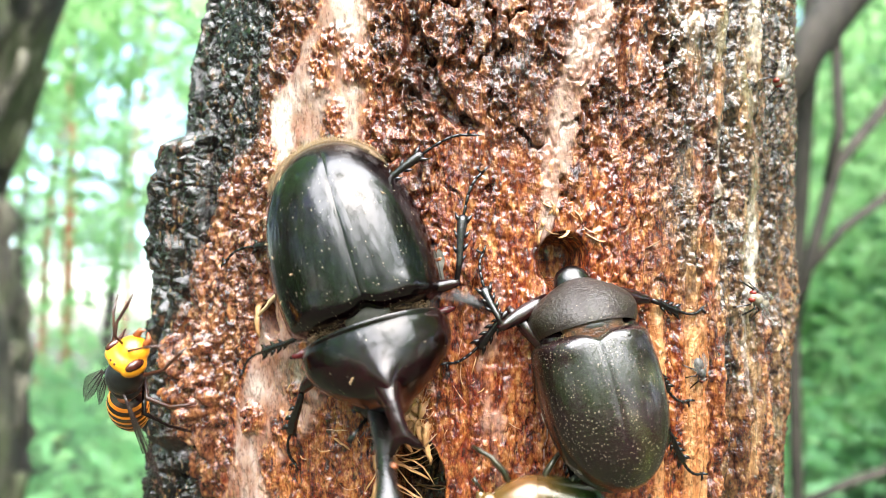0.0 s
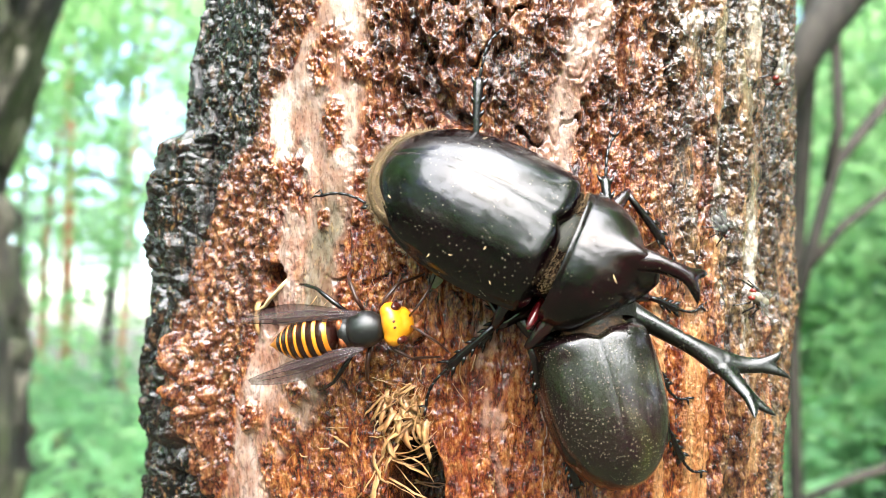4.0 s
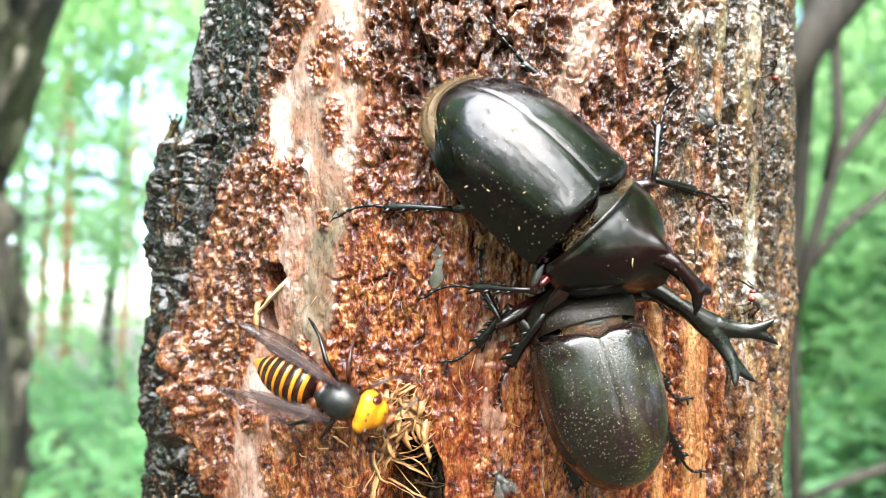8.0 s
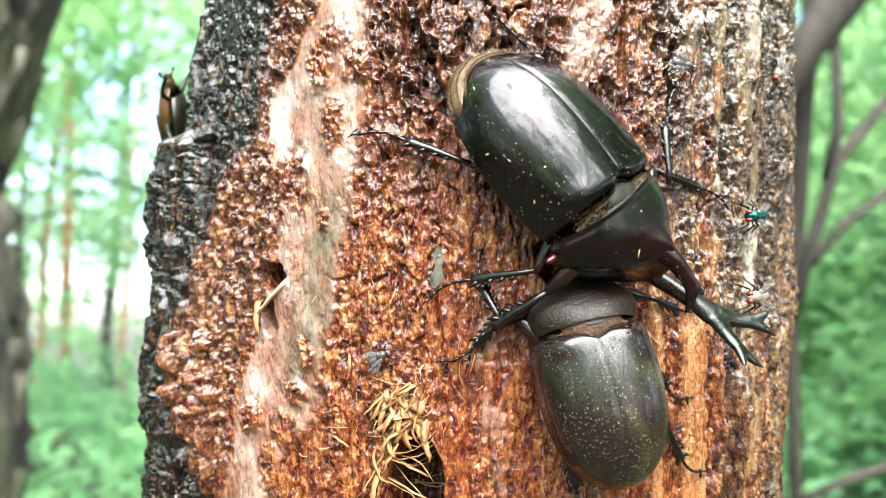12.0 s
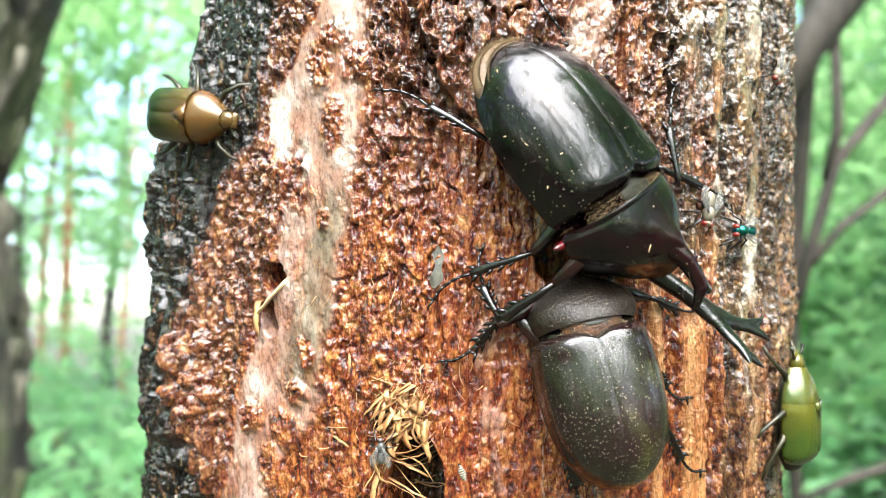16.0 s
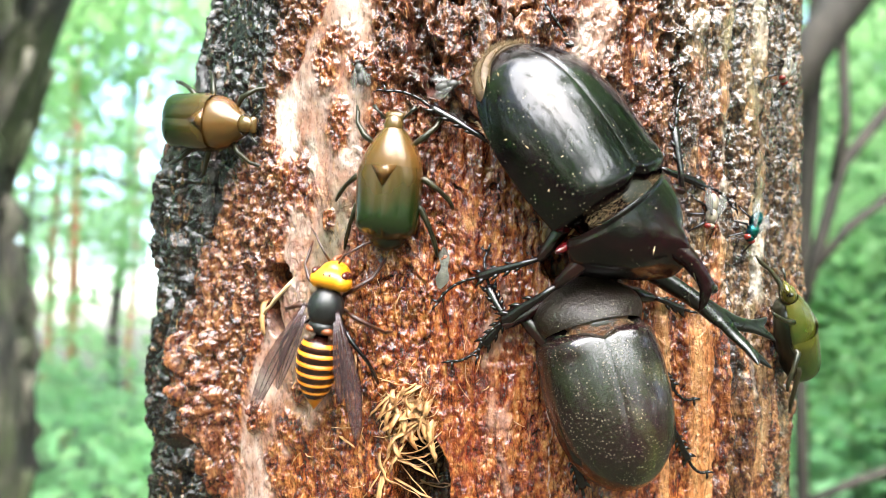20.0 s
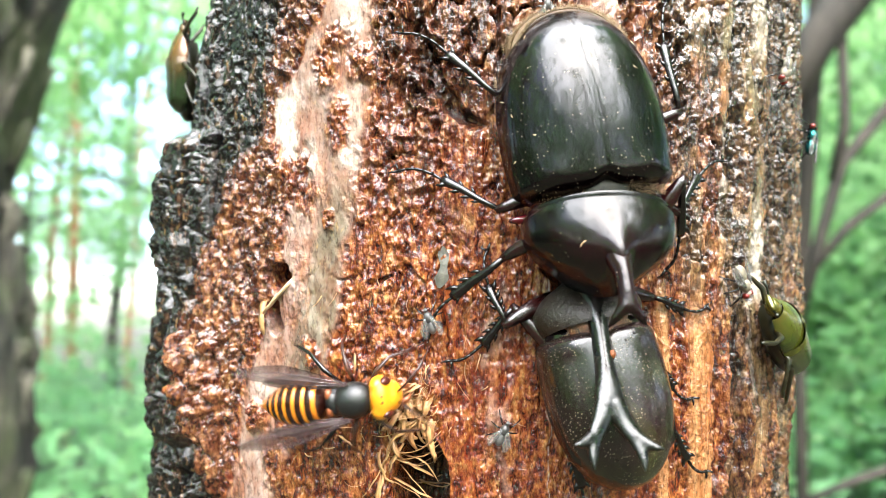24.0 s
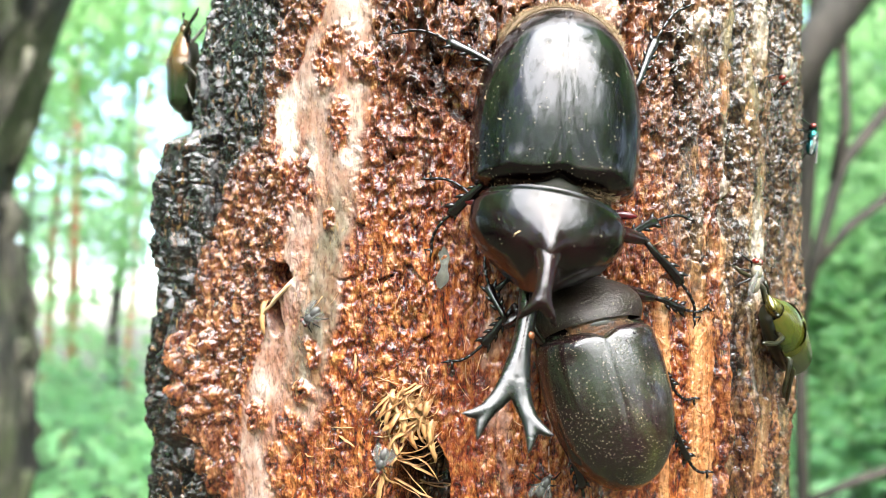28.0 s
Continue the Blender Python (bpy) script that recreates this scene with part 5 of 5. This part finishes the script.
# ---------------------------------------------------------------- what moves
def motions():
    times = [k / 5 for k in range(141)]
    early = [k / 10 for k in range(281)]
    # the horned beetle: seconds, round, up, heading, head yaw and pitch, body roll and tilt, collar turn and bow, head lean and reach
    beetle = [
        (0, -22.7, -13.5, 158.9, -16, 16, -20, 10, 0, -10, -8, 8.4), (0.3, -13.5, -18.9, 132.8, 11.1, -5.6, -20, 12, 1.2, -10.1, 6, 9.8),
        (0.6, -6.5, -16.9, 119.5, 16.1, -17.6, -22, 13, 6.2, -11.1, 9, 11.2), (1, 1.2, -9.3, 109.2, 5.2, -19.2, -24, 14, 10.6, -12.4, 15.3, 11.1),
        (1.5, 7.1, -8, 103.8, 11.7, -32.8, -25, 15, 8.2, -13.1, 9, 9.5), (2, 4.1, -4.7, 110.4, 2.3, -26.1, -25, 14.7, 6.1, -13.5, 3, 9.1),
        (2.5, 8.9, -3.3, 113.5, -1, -25.3, -25, 14.3, 5.1, -13.9, -1.5, 8.7), (3, 7.1, -2.8, 115.9, -8.4, -16, -25, 14, 3.9, -13.6, -5.1, 8.3),
        (5.5, 10.4, -1.8, 119.1, 3.1, -28.4, -25, 13, 3.8, -13.7, -1, 8.2), (6.5, 11.9, -1.2, 123.4, -1.3, -19.4, -25, 13, 4.5, -16.4, 3, 7.7),
        (7, 11.5, 2.6, 125.4, 3.7, -33.8, -25.5, 13.5, 3.7, -17.9, 9.3, 7), (7.5, 14, 4.4, 130.4, -7.3, -26, -26, 14, 2.4, -19.8, 15.6, 6.2),
        (8, 12.2, 2.1, 133.8, 9.7, -21.5, -26, 15, 1.1, -22.1, 21.8, 5.5), (9, 12.4, 2.6, 135.1, 8.7, -19.5, -26, 15, 2.1, -25.1, 14.1, 5),
        (11, 13.3, 3.7, 139.3, 11.6, -13.5, -26, 15, 3.7, -29.8, 2.5, 4), (14.5, 15.6, 5.5, 147.5, 13.5, -13.8, -26, 15, 5.7, -28.1, -11.3, 3.5),
        (20, 14.9, 5.1, 147.1, 17.2, -14.9, -26, 15, 8.7, -27.4, -14.7, 4.1), (20.4, 13.3, 9.8, 157.7, -0.6, -6.6, -16, 13, 2.5, -15.3, -9.3, 4.5),
        (20.7, 12.4, 10, 164.5, -10, -3, -3, 11, -8, -6, -9, 5.2), (21, 7.2, 9.8, 177.8, -9.5, 1, 2, 12, -7.5, 0, -8, 5),
        (21.5, 3.7, 11.1, 182.8, -14.5, 1.4, 2.2, 12, -7.5, 0, -8, 5), (23.5, 12.7, 7.8, 172, -12.4, -0.5, 3, 12, -7, 0, -6.5, 7),
        (24.2, 13.4, 7.3, 173.1, -11.4, -0.5, 3, 12, -7, 0, -6.5, 7), (24.6, 7.5, 6.1, 186.1, -7.8, -9, 3, 12, -11, 1, -8, 6),
        (25, 3, 2.9, 196.6, -16, -6, 3, 12, -15, 2, -10, 4.8), (25.4, -1, -1.4, 205.4, -8, -2, 3, 12, -12, -3, -12, 5.6),
        (26, -0.7, -1.3, 204.9, -9.7, -4, 3.2, 12, -10, -8, -13, 6.5), (26.6, 3.7, 4.8, 190.7, -9, -13, 3.4, 12, -8, -5, -6.5, 5.5),
        (27.2, 5.8, 7.1, 186.4, -9.3, -7, 3.7, 12, -6.5, -2, 0, 4.5), (28, 6.2, 7.6, 186.1, -8.2, -5, 4, 12, -6.5, -2, 0, 4.5),]
    feet = {}
    feet["left_hind"] = [
        (0, -7.1, 22.4), (0.3, -6.7, 25.3), (0.5, -7.1, 24.4), (0.6, -14.1, 18.3), (1.6, -13.1, 18.2), (2, -12.2, 25.9), (2.4, -18.2, 39.2),
        (2.8, -3.7, 38.2), (11.5, -3, 38.2), (12.9, 3.8, 41.7), (13.5, 10.8, 42.9), (14.5, 11.3, 43), (15, 5.3, 42.7), (20, 4.3, 42.8),
        (20.3, 20.2, 41.6), (20.7, 25.9, 39), (21, 27.1, 44.2), (23.5, 26, 44.6), (24.9, 25.9, 44.4), (25.3, 28.3, 35.5), (26.4, 28.3, 35.6),
        (26.7, 27.1, 34.5), (27.1, 30.2, 45.1), (28, 30.1, 45.1),]
    feet["right_hind"] = [
        (0, -58.4, 0.1), (0.4, -54.4, -1.1), (0.6, -55.4, -5.6), (1, -44.5, -10.8), (2.1, -44.6, -10.8), (2.5, -34.3, 1), (2.9, -37.5, 11.7),
        (3.5, -37.5, 11.7), (4.5, -30.1, 13.1), (5.5, -30.1, 13.2), (5.9, -30.1, 8), (8.7, -30.1, 7.9), (9, -27.8, 23.3), (12.4, -27.7, 23.2),
        (13.5, -23.8, 31.6), (20.8, -24.3, 31.7), (21, -24.3, 41.9), (21.4, -15.9, 43.7), (23.5, -17.9, 40.8), (28, -18.2, 40.4),]
    feet["left_middle"] = [
        (0, -6.2, 14.4), (0.3, -3.2, 18.4), (0.6, 0.7, 14.4), (1, 8.6, 24.4), (1.6, 10.6, 22.1), (2, 18.3, 24.7), (2.4, 16.8, 20.4), (5.6, 16.9, 20.3),
        (6.4, 25.3, 23.7), (7, 27.1, 18.6), (7.3, 28.4, 19.7), (7.8, 29.6, 30.1), (15, 29.3, 30), (21.5, 29.6, 30), (22.5, 36.1, 21.1), (23.5, 39, 18.7),
        (24.4, 39.7, 17.9), (24.8, 37.5, 18.5), (25.3, 32, 7.3), (28, 32, 7.6),]
    feet["right_middle"] = [
        (0, -62.8, -25.1), (0.3, -38.9, -34.5), (0.6, -32.6, -33.3), (1, -14.6, -28.5), (1.5, -15.1, -25.8), (5.5, -15, -26.3), (6.5, -12.9, -19.7),
        (6.9, -12.9, -6.3), (20.4, -13.1, -7.3), (20.7, -16.4, 14.2), (21.5, -18, 11.7), (23.5, -19.5, 17.2), (24.3, -16.9, 15.1), (24.7, -12.4, 15),
        (28, -12.2, 14.1),]
    feet["left_front"] = [
        (0, 3.6, -11.8), (0.3, 21.2, -1.5), (0.6, 9.6, 0.5), (1, 16.8, 11.5), (1.6, 31.8, -13.8), (3.5, 32, -13.4), (4.6, 36, 7.6), (5.5, 36, 7.6),
        (6.4, 42.7, -2.4), (7.2, 42.8, -2.5), (7.5, 44, 9.6), (14, 44.9, 9.7), (20.3, 44, 10.1), (20.6, 37.5, -10.9), (21.1, 38.9, -10.5),
        (21.5, 35.4, -5.7), (23.5, 30.9, -3.8), (24.3, 30.8, -3.6), (24.6, 25, -18.5), (26.2, 25, -21), (26.6, 38.2, -13.1), (27.2, 34, -10.8),
        (28, 34, -10.8),]
    feet["right_front"] = [
        (0, -41.6, -39.1), (0.3, -25.7, -43.4), (0.6, -9.1, -39.3), (1, 11.6, -38.4), (1.5, 10.6, -40.6), (2.1, 11.6, -40.9), (2.5, 8.6, -35.8),
        (3, 8.5, -31.8), (5.5, 7.7, -32), (6.5, 6.7, -31.5), (7, 4.8, -32.5), (7.4, 2.9, -31.6), (7.9, -4, -27.6), (10, -4.5, -27.6),
        (10.6, -9.9, -19.8), (20.5, -10.4, -19.4), (20.7, -8.9, -19.8), (21, -23.3, -1.4), (21.4, -28.8, 2.7), (22.6, -20, -6), (23.5, -15.9, -12.9),
        (24.3, -15.9, -13.5), (24.6, -19, -5), (25, -26.6, 6.1), (25.4, -31.8, 12.5), (26.2, -31.1, 12.5), (26.6, -27.1, 7.3), (27.1, -15, 1.2),
        (28, -15, 1.4),]
    over = [(0, 2.2), (24.3, 2.2), (24.6, 18), (26.2, 19), (26.6, 7), (28, 5)]      # it steps onto the other beetle
    body, collar, head = [], [], []
    shins = {k: ([], []) for k in LEGS}
    for t in early:
        a, h, heading, yaw, pitch, roll, tilt, turn, bow, lean, reach = glide(beetle, t)
        m = perch(a, h, 3.0, heading, 0.9, tilt, roll)
        body.append((t, m))
        bent = pose(0, 0, 0, 0, 0, turn) @ pose(0, 0, 0, bow)
        collar.append((t, Matrix.Translation(HINGE * MM) @ bent))
        head.append((t, Matrix.Translation((HINGE + bent @ (Vector((0, reach, NECK.z)) - HINGE)) * MM) @ pose(0, 0, 0, 0, lean, yaw) @ pose(0, 0, 0, pitch)))
        inv = m.inverted()
        for k, leg in LEGS.items():
            fa, fh = glide(feet[k], t)
            rise = glide(over, t)[0] if k == "left_front" else 2.2
            m1, m2 = leg_pose(leg["hip"], inv @ on_bark(fa, fh, rise) * 1000, leg["l1"], leg["l2"], min(1.0, max(0.0, (rise - 5) / 9)))
            shins[k][0].append((t, m1))
            shins[k][1].append((t, m2))
    walk(HORNED, body)
    walk(COLLAR, collar)
    walk(HEAD, head)
    for k, leg in LEGS.items():
        walk(leg["thigh"], shins[k][0])
        walk(leg["shin"], shins[k][1])
    # the hornet: seconds, round, up, off the bark, heading, pitch
    hornet = [
        (0, -54.8, -21.6, 20, 396.2, 30), (0.3, -56.2, -23.7, 17, 438.5, 30), (0.6, -54.1, -18.3, 15, 406.5, 30), (1, -53.9, -19, 13, 455.4, 25),
        (1.5, -50.9, -10, 9, 417.5, 15), (2, -54.6, -22.1, 8, 464.9, 20), (2.5, -38.8, -20, 3, 451.6, 0), (3, -32, -17.9, 3, 441.9, 0),
        (3.5, -27.6, -16.4, 3, 442.4, 0), (4.5, -23.7, -11.6, 3, 435, 0), (5.5, -20.2, -5.8, 3, 432.6, 0), (6, -20.8, -7.5, 3, 427.1, 0),
        (6.5, -20.1, -6.9, 3, 431.4, 0), (7, -24.8, -7.7, 3, 425.8, 5), (7.5, -29.4, -13, 3, 446.3, 0), (8, -29.5, -25.2, 3, 469.6, 0),
        (8.6, -38.6, -39.2, 3, 521.8, 0), (9, -37.1, -55.8, 3, 527.8, 0), (11, -37, -61.8, 3, 527.8, 0), (17.5, -43.2, -80.9, 3, 374.6, 0),
        (18.3, -37.6, -60.2, 3, 376.6, 0), (19, -33, -40.1, 3, 385.7, 0), (19.5, -25.4, -23.7, 3, 368.5, 0), (20, -30.9, -13.2, 3, 370.4, 0),
        (20.4, -30.2, -6.4, 3, 379.7, 0), (20.7, -31.2, -1.7, 3, 383.6, 0), (21, -29.1, 3.4, 3, 390, 0), (21.3, -31.3, 18.1, 3, 361.9, 0),
        (21.5, -33.8, 35.1, 3, 363.1, 8), (21.9, -36, 59.8, 3, 358.8, 0), (22.4, -81.1, 86.7, 16, 496.9, 0), (23, -58.5, 27.2, 14, 508.6, 0),
        (23.5, -37.6, -21, 3, 478.1, 0), (23.8, -33.3, -27, 3, 465.3, 0), (24.2, -25, -25.1, 3, 427.1, 0), (24.6, -26.9, -22.6, 3, 427.2, 0),
        (25, -38.5, -19, 3, 385.1, 0), (25.4, -46.8, -4.6, 3, 379.5, 0), (25.6, -45.8, 3.9, 3, 393, 0), (26, -44.8, -4.8, 9, 462.7, 30),
        (26.2, -48.8, -3.9, 14, 481.2, 35), (26.4, -106, 8, 60, 510, 30), (26.8, -130, 40, 500, 480, 20), (28, -140, 200, 1200, 450, 0),]
    path = []
    for t in early:
        a, h, lift, heading, pitch = glide(hornet, t)
        path.append((t, perch(a, h, lift, heading, 0.6, pitch)))
    walk(HORNET, path)
    spread = [(0, 24), (0.6, 20), (1.0, 16), (1.5, 12), (2.0, 14), (2.5, 6), (6.0, 6), (6.3, 14), (6.6, 20), (7.0, 7), (8.0, 8), (19.0, 20), (20.0, 18), (21.0, 14), (21.3, 40),
              (21.7, 35), (22.5, 70), (23.3, 40), (23.6, 8), (24.4, 10), (24.8, 20), (25.0, 22), (25.4, 22), (25.7, 30), (26.0, 32), (26.2, 36), (28, 60)]
    for ob, s, amount in HORNET_WINGS:
        rest = ob.location.copy()
        walk(ob, [(t, Matrix.Translation(rest) @ pose(0, 0, 0, 0, 0, s * glide(spread, t)[0] * amount) @ pose(0, 0, 0, 3, 0, 0)) for t in times])
    # chafers: seconds, round, up, (off the bark,) heading
    climb = [
        (0, 3.6, -43.6, 277.9), (0.3, 0.1, -52.7, 285.6), (0.8, -15.1, -69.9, 324.2), (17.3, -24.1, -57.6, 373), (18, -25, -46, 371.2),
        (18.5, -28.8, -30.9, 379.7), (19, -17.8, -14.5, 390.8), (19.5, -21.8, 2.7, 360.6), (20, -19.9, 14.8, 364.4), (20.4, -21.2, 20.5, 353.6),
        (20.7, -23.9, 23.3, 339.4), (21, -24.9, 34.2, 339.5), (21.3, -29.2, 44.9, 356.4), (21.6, -28.2, 54.4, 356.6), (22.2, -27.4, 77.5, 360),
        (28, -27.5, 79.5, 360),]
    walk(CHAFER_CLIMBING, [(t, perch(a, h, 1.0, hd, 0.8)) for t in times for a, h, hd in (glide(climb, t),)])
    left = [
        (0, -116, 14.7, 1, 0), (7.7, -115, 22, 1, 10), (8.3, -108, 30, 0, 18), (8.8, -101, 34.4, -0.5, 22), (12.5, -101, 34.8, -0.5, 24),
        (14.5, -67.5, 27.9, 2, 100), (16.4, -61.7, 26.1, 2, 98), (17, -57.9, 24.8, 2, 98), (20.4, -59.3, 25.2, 2, 96), (20.7, -69.6, 28.4, 2, 60),
        (21, -70.5, 34.2, 2, 48), (21.5, -79, 40, 1, 18), (22.3, -90, 44.5, -1.5, 4), (23.5, -93, 45.8, -2, 2), (28, -93, 45.8, -2, 2),]
    walk(CHAFER_LEFT, [(t, perch(a, h, lift, hd, 1 - 0.45 * glide([(0, 0), (8.2, 0), (8.8, -0.75), (12.5, -0.7), (14.5, 1), (21.0, 1), (21.7, 0.1), (22.5, -0.27), (28, -0.27)], t)[0])) for t in times for a, h, lift, hd in (glide(left, t),)])
    right = [
        (0, 67.1, -76.1, 1.5, 0), (12.5, 67.6, -65.2, 1.5, 0), (13.2, 67.6, -48.9, 1.5, 0), (14.5, 66.2, -35.2, 1.5, 0), (17, 65.8, -27.8, 1.5, 0),
        (18.5, 63.5, -22, 1.5, 0), (19, 61, -19.5, 2, -10), (20, 56, -14.8, 3, -40), (20.4, 51.5, -15.8, 3, -58), (28, 51.5, -15.8, 3, -58),]
    lean = [(0, 1), (18.5, 1), (20, 1.4), (20.4, 1.5), (28, 1.5)]
    walk(CHAFER_RIGHT, [(t, perch(a, h, lift, hd, glide(lean, t)[0], 0, 45 * (glide(lean, t)[0] - 1))) for t in times for a, h, lift, hd in (glide(right, t),)])
    # flies: seconds, round, up, off the bark, heading
    green = [
        (0, 68.7, 72.8, 49.3, 200), (8.9, 72.2, 67, 41.5, 220), (9.4, 57.4, 11.6, 0.8, 250), (10.4, 56.3, 10.9, 0.8, 255), (11, 54.1, 8.6, 0.8, 265),
        (12.5, 51, 5.7, 0.8, 270), (14.5, 47.2, 4.1, 0.8, 275), (17, 48.6, 3.3, 0.8, 265), (20, 49, 4.1, 0.8, 215), (20.8, 49.4, 4, 0.8, 210),
        (21.05, 66.9, 14.3, 4, 120), (21.3, 75.8, 21.2, 3, 60), (21.5, 71.4, 23.3, 3, 20), (28, 71.1, 23.4, 3, 20),]
    pale = [
        (0, 52.6, -9.5, 0.8, 290), (9.4, 52.9, -9.9, 0.8, 290), (11.6, 52.6, -10.2, 0.8, 285), (13, 31.9, -1.8, 14, 200), (14.5, 38.6, 7, 0.8, 190),
        (20, 37.6, 6.6, 0.8, 190), (20.9, 37.7, 5.9, 0.8, 190), (21.4, 43.8, -11.2, 0.8, 175), (22.8, 45.5, -6.4, 0.8, 160),
        (24.3, 46.7, -6.5, 0.8, 150), (24.6, 49.4, -6.1, 0.8, 20), (28, 49.9, -4.8, 0.8, 10),]
    grey = [
        (0, -0.3, -55, 0.8, 20), (7.6, -0.5, -46, 0.8, 20), (8, -0.6, -40, 0.8, -30), (8.6, -0.8, -33.5, 0.8, -40), (9.4, -10, -33.8, 8, -60),
        (10, -17.7, -33, 0.8, -60), (11, -19.1, -26.1, 0.8, -30), (12, -21.2, -19, 0.8, 60), (13, -19.1, -26.1, 0.8, 100), (14.5, -20.1, -36.3, 0.8, 0),
        (16, -21, -35.4, 0.8, 0), (17, -22, -29.9, 0.8, 20), (18, -22.2, -26.7, 0.8, 60), (18.5, -24.6, -14.6, 14, -60), (18.8, -59.5, 2.4, 20, -60),
        (19.1, -71.2, 4, 60.6, -60), (19.8, -71.1, -67.2, 60.7, -60), (20.6, -5.6, -56.3, 10, -20), (22.5, -9.9, -45.7, 0.8, 20),
        (23.5, -14.4, -31.5, 0.8, 20), (24, -1, -31.6, 0.8, 25), (24.3, -1, -30.2, 0.8, 30), (24.7, -2.1, -39.3, 0.8, 80), (25.4, 5.6, -41.5, 0.8, 30),
        (28, 5.8, -40.6, 0.8, 30),]
    grey_b = [
        (0, 36.7, -22.1, 0.8, 160), (0.6, 38.1, -21.7, 0.8, 160), (1, 35.7, -10.7, 6, 150), (1.5, 42.7, -4, 0.8, 175), (3, 42.3, -3.7, 0.8, 175),
        (5, 28.7, 13.4, 14, 100), (10.8, 36.6, 28.6, 0.8, 170), (12, 27.9, 31.4, 8, 100), (13, 22.8, 58, 8, 100), (17.8, -12.5, 60.8, 8, 200),
        (18.2, -17.9, 0.2, 8, 340), (18.5, -21.1, -1.3, 0.8, 340), (18.9, -20.2, 9.2, 0.8, 360), (19.4, -21.1, 18.5, 0.8, 360),
        (20, -26.1, 32, 0.8, 350), (20.4, -22.1, 41.8, 0.8, 390), (20.8, -26.3, 3.7, 18, 560), (21, -62.2, -28.5, 0.8, 470),
        (21.4, -38.1, -25.9, 0.8, 455), (22.2, -31.2, -22.7, 0.8, 450), (23.5, -15.3, -18.2, 0.8, 350), (24.1, -13.1, -11.9, 0.8, 340),
        (24.6, -6.5, -12.9, 0.8, 470), (25.1, -21.5, -7.2, 18, 620), (25.4, -43.7, -6.5, 0.8, 600), (25.7, -26.4, -3.8, 10, 460),
        (26, -19.8, -5.7, 0.8, 520), (26.3, -24.4, -7, 0.8, 590), (26.6, -29.3, -10.2, 0.8, 595), (28, -36.2, -12.5, 0.8, 590),]
    grey_c = [
        (0, -52.9, 70.4, 6, 0), (18.1, -11.1, 59.8, 6, -30), (18.4, -10.2, 18.5, 6, -30), (18.8, -14, 12.5, 0.8, -25), (19.4, -11.9, 24.2, 0.8, 20),
        (20, -10, 28.6, 0.8, 80), (20.4, 23.5, 35.8, 3, 170), (21.3, 14, 28.6, 18, 120), (22, 5.9, 43.5, 18, 100), (24, 6.4, 41.8, 0.8, 0),
        (25, -1.6, 35.7, 0.8, 0), (26, -1.7, 36.3, 0.8, 5), (26.6, -2.3, 37.6, 0.8, 20), (27.2, -1.5, 47.1, 8, 20), (27.6, -17.4, -5.5, 10, 200),
        (28, -21.6, -37.4, 2, 200),]
    grub = [
        (0, -6.6, -55.1, 0.8, 0), (13.5, -6.4, -51.6, 0.8, 10), (14.5, -6.4, -40.8, 0.8, -15), (16, -7.1, -39.1, 0.8, -20), (17, -7.8, -40, 0.8, -70),
        (18, -8, -38.5, 0.8, -60), (19, -4.1, -41.9, 0.8, -30), (19.7, -3, -53.4, 0.8, -30), (28, -3.1, -55.4, 0.8, -30),]
    for ob, rows in ((FLY_GREEN, green), (FLY_PALE, pale), (FLY_GREY, grey), (FLY_GREY_B, grey_b), (FLY_GREY_C, grey_c), (GRUB, grub)):
        walk(ob, [(t, perch(a, h, lift + 0.9, hd, 1.0)) for t in early for a, h, lift, hd in (glide(rows, t),)])


motions()
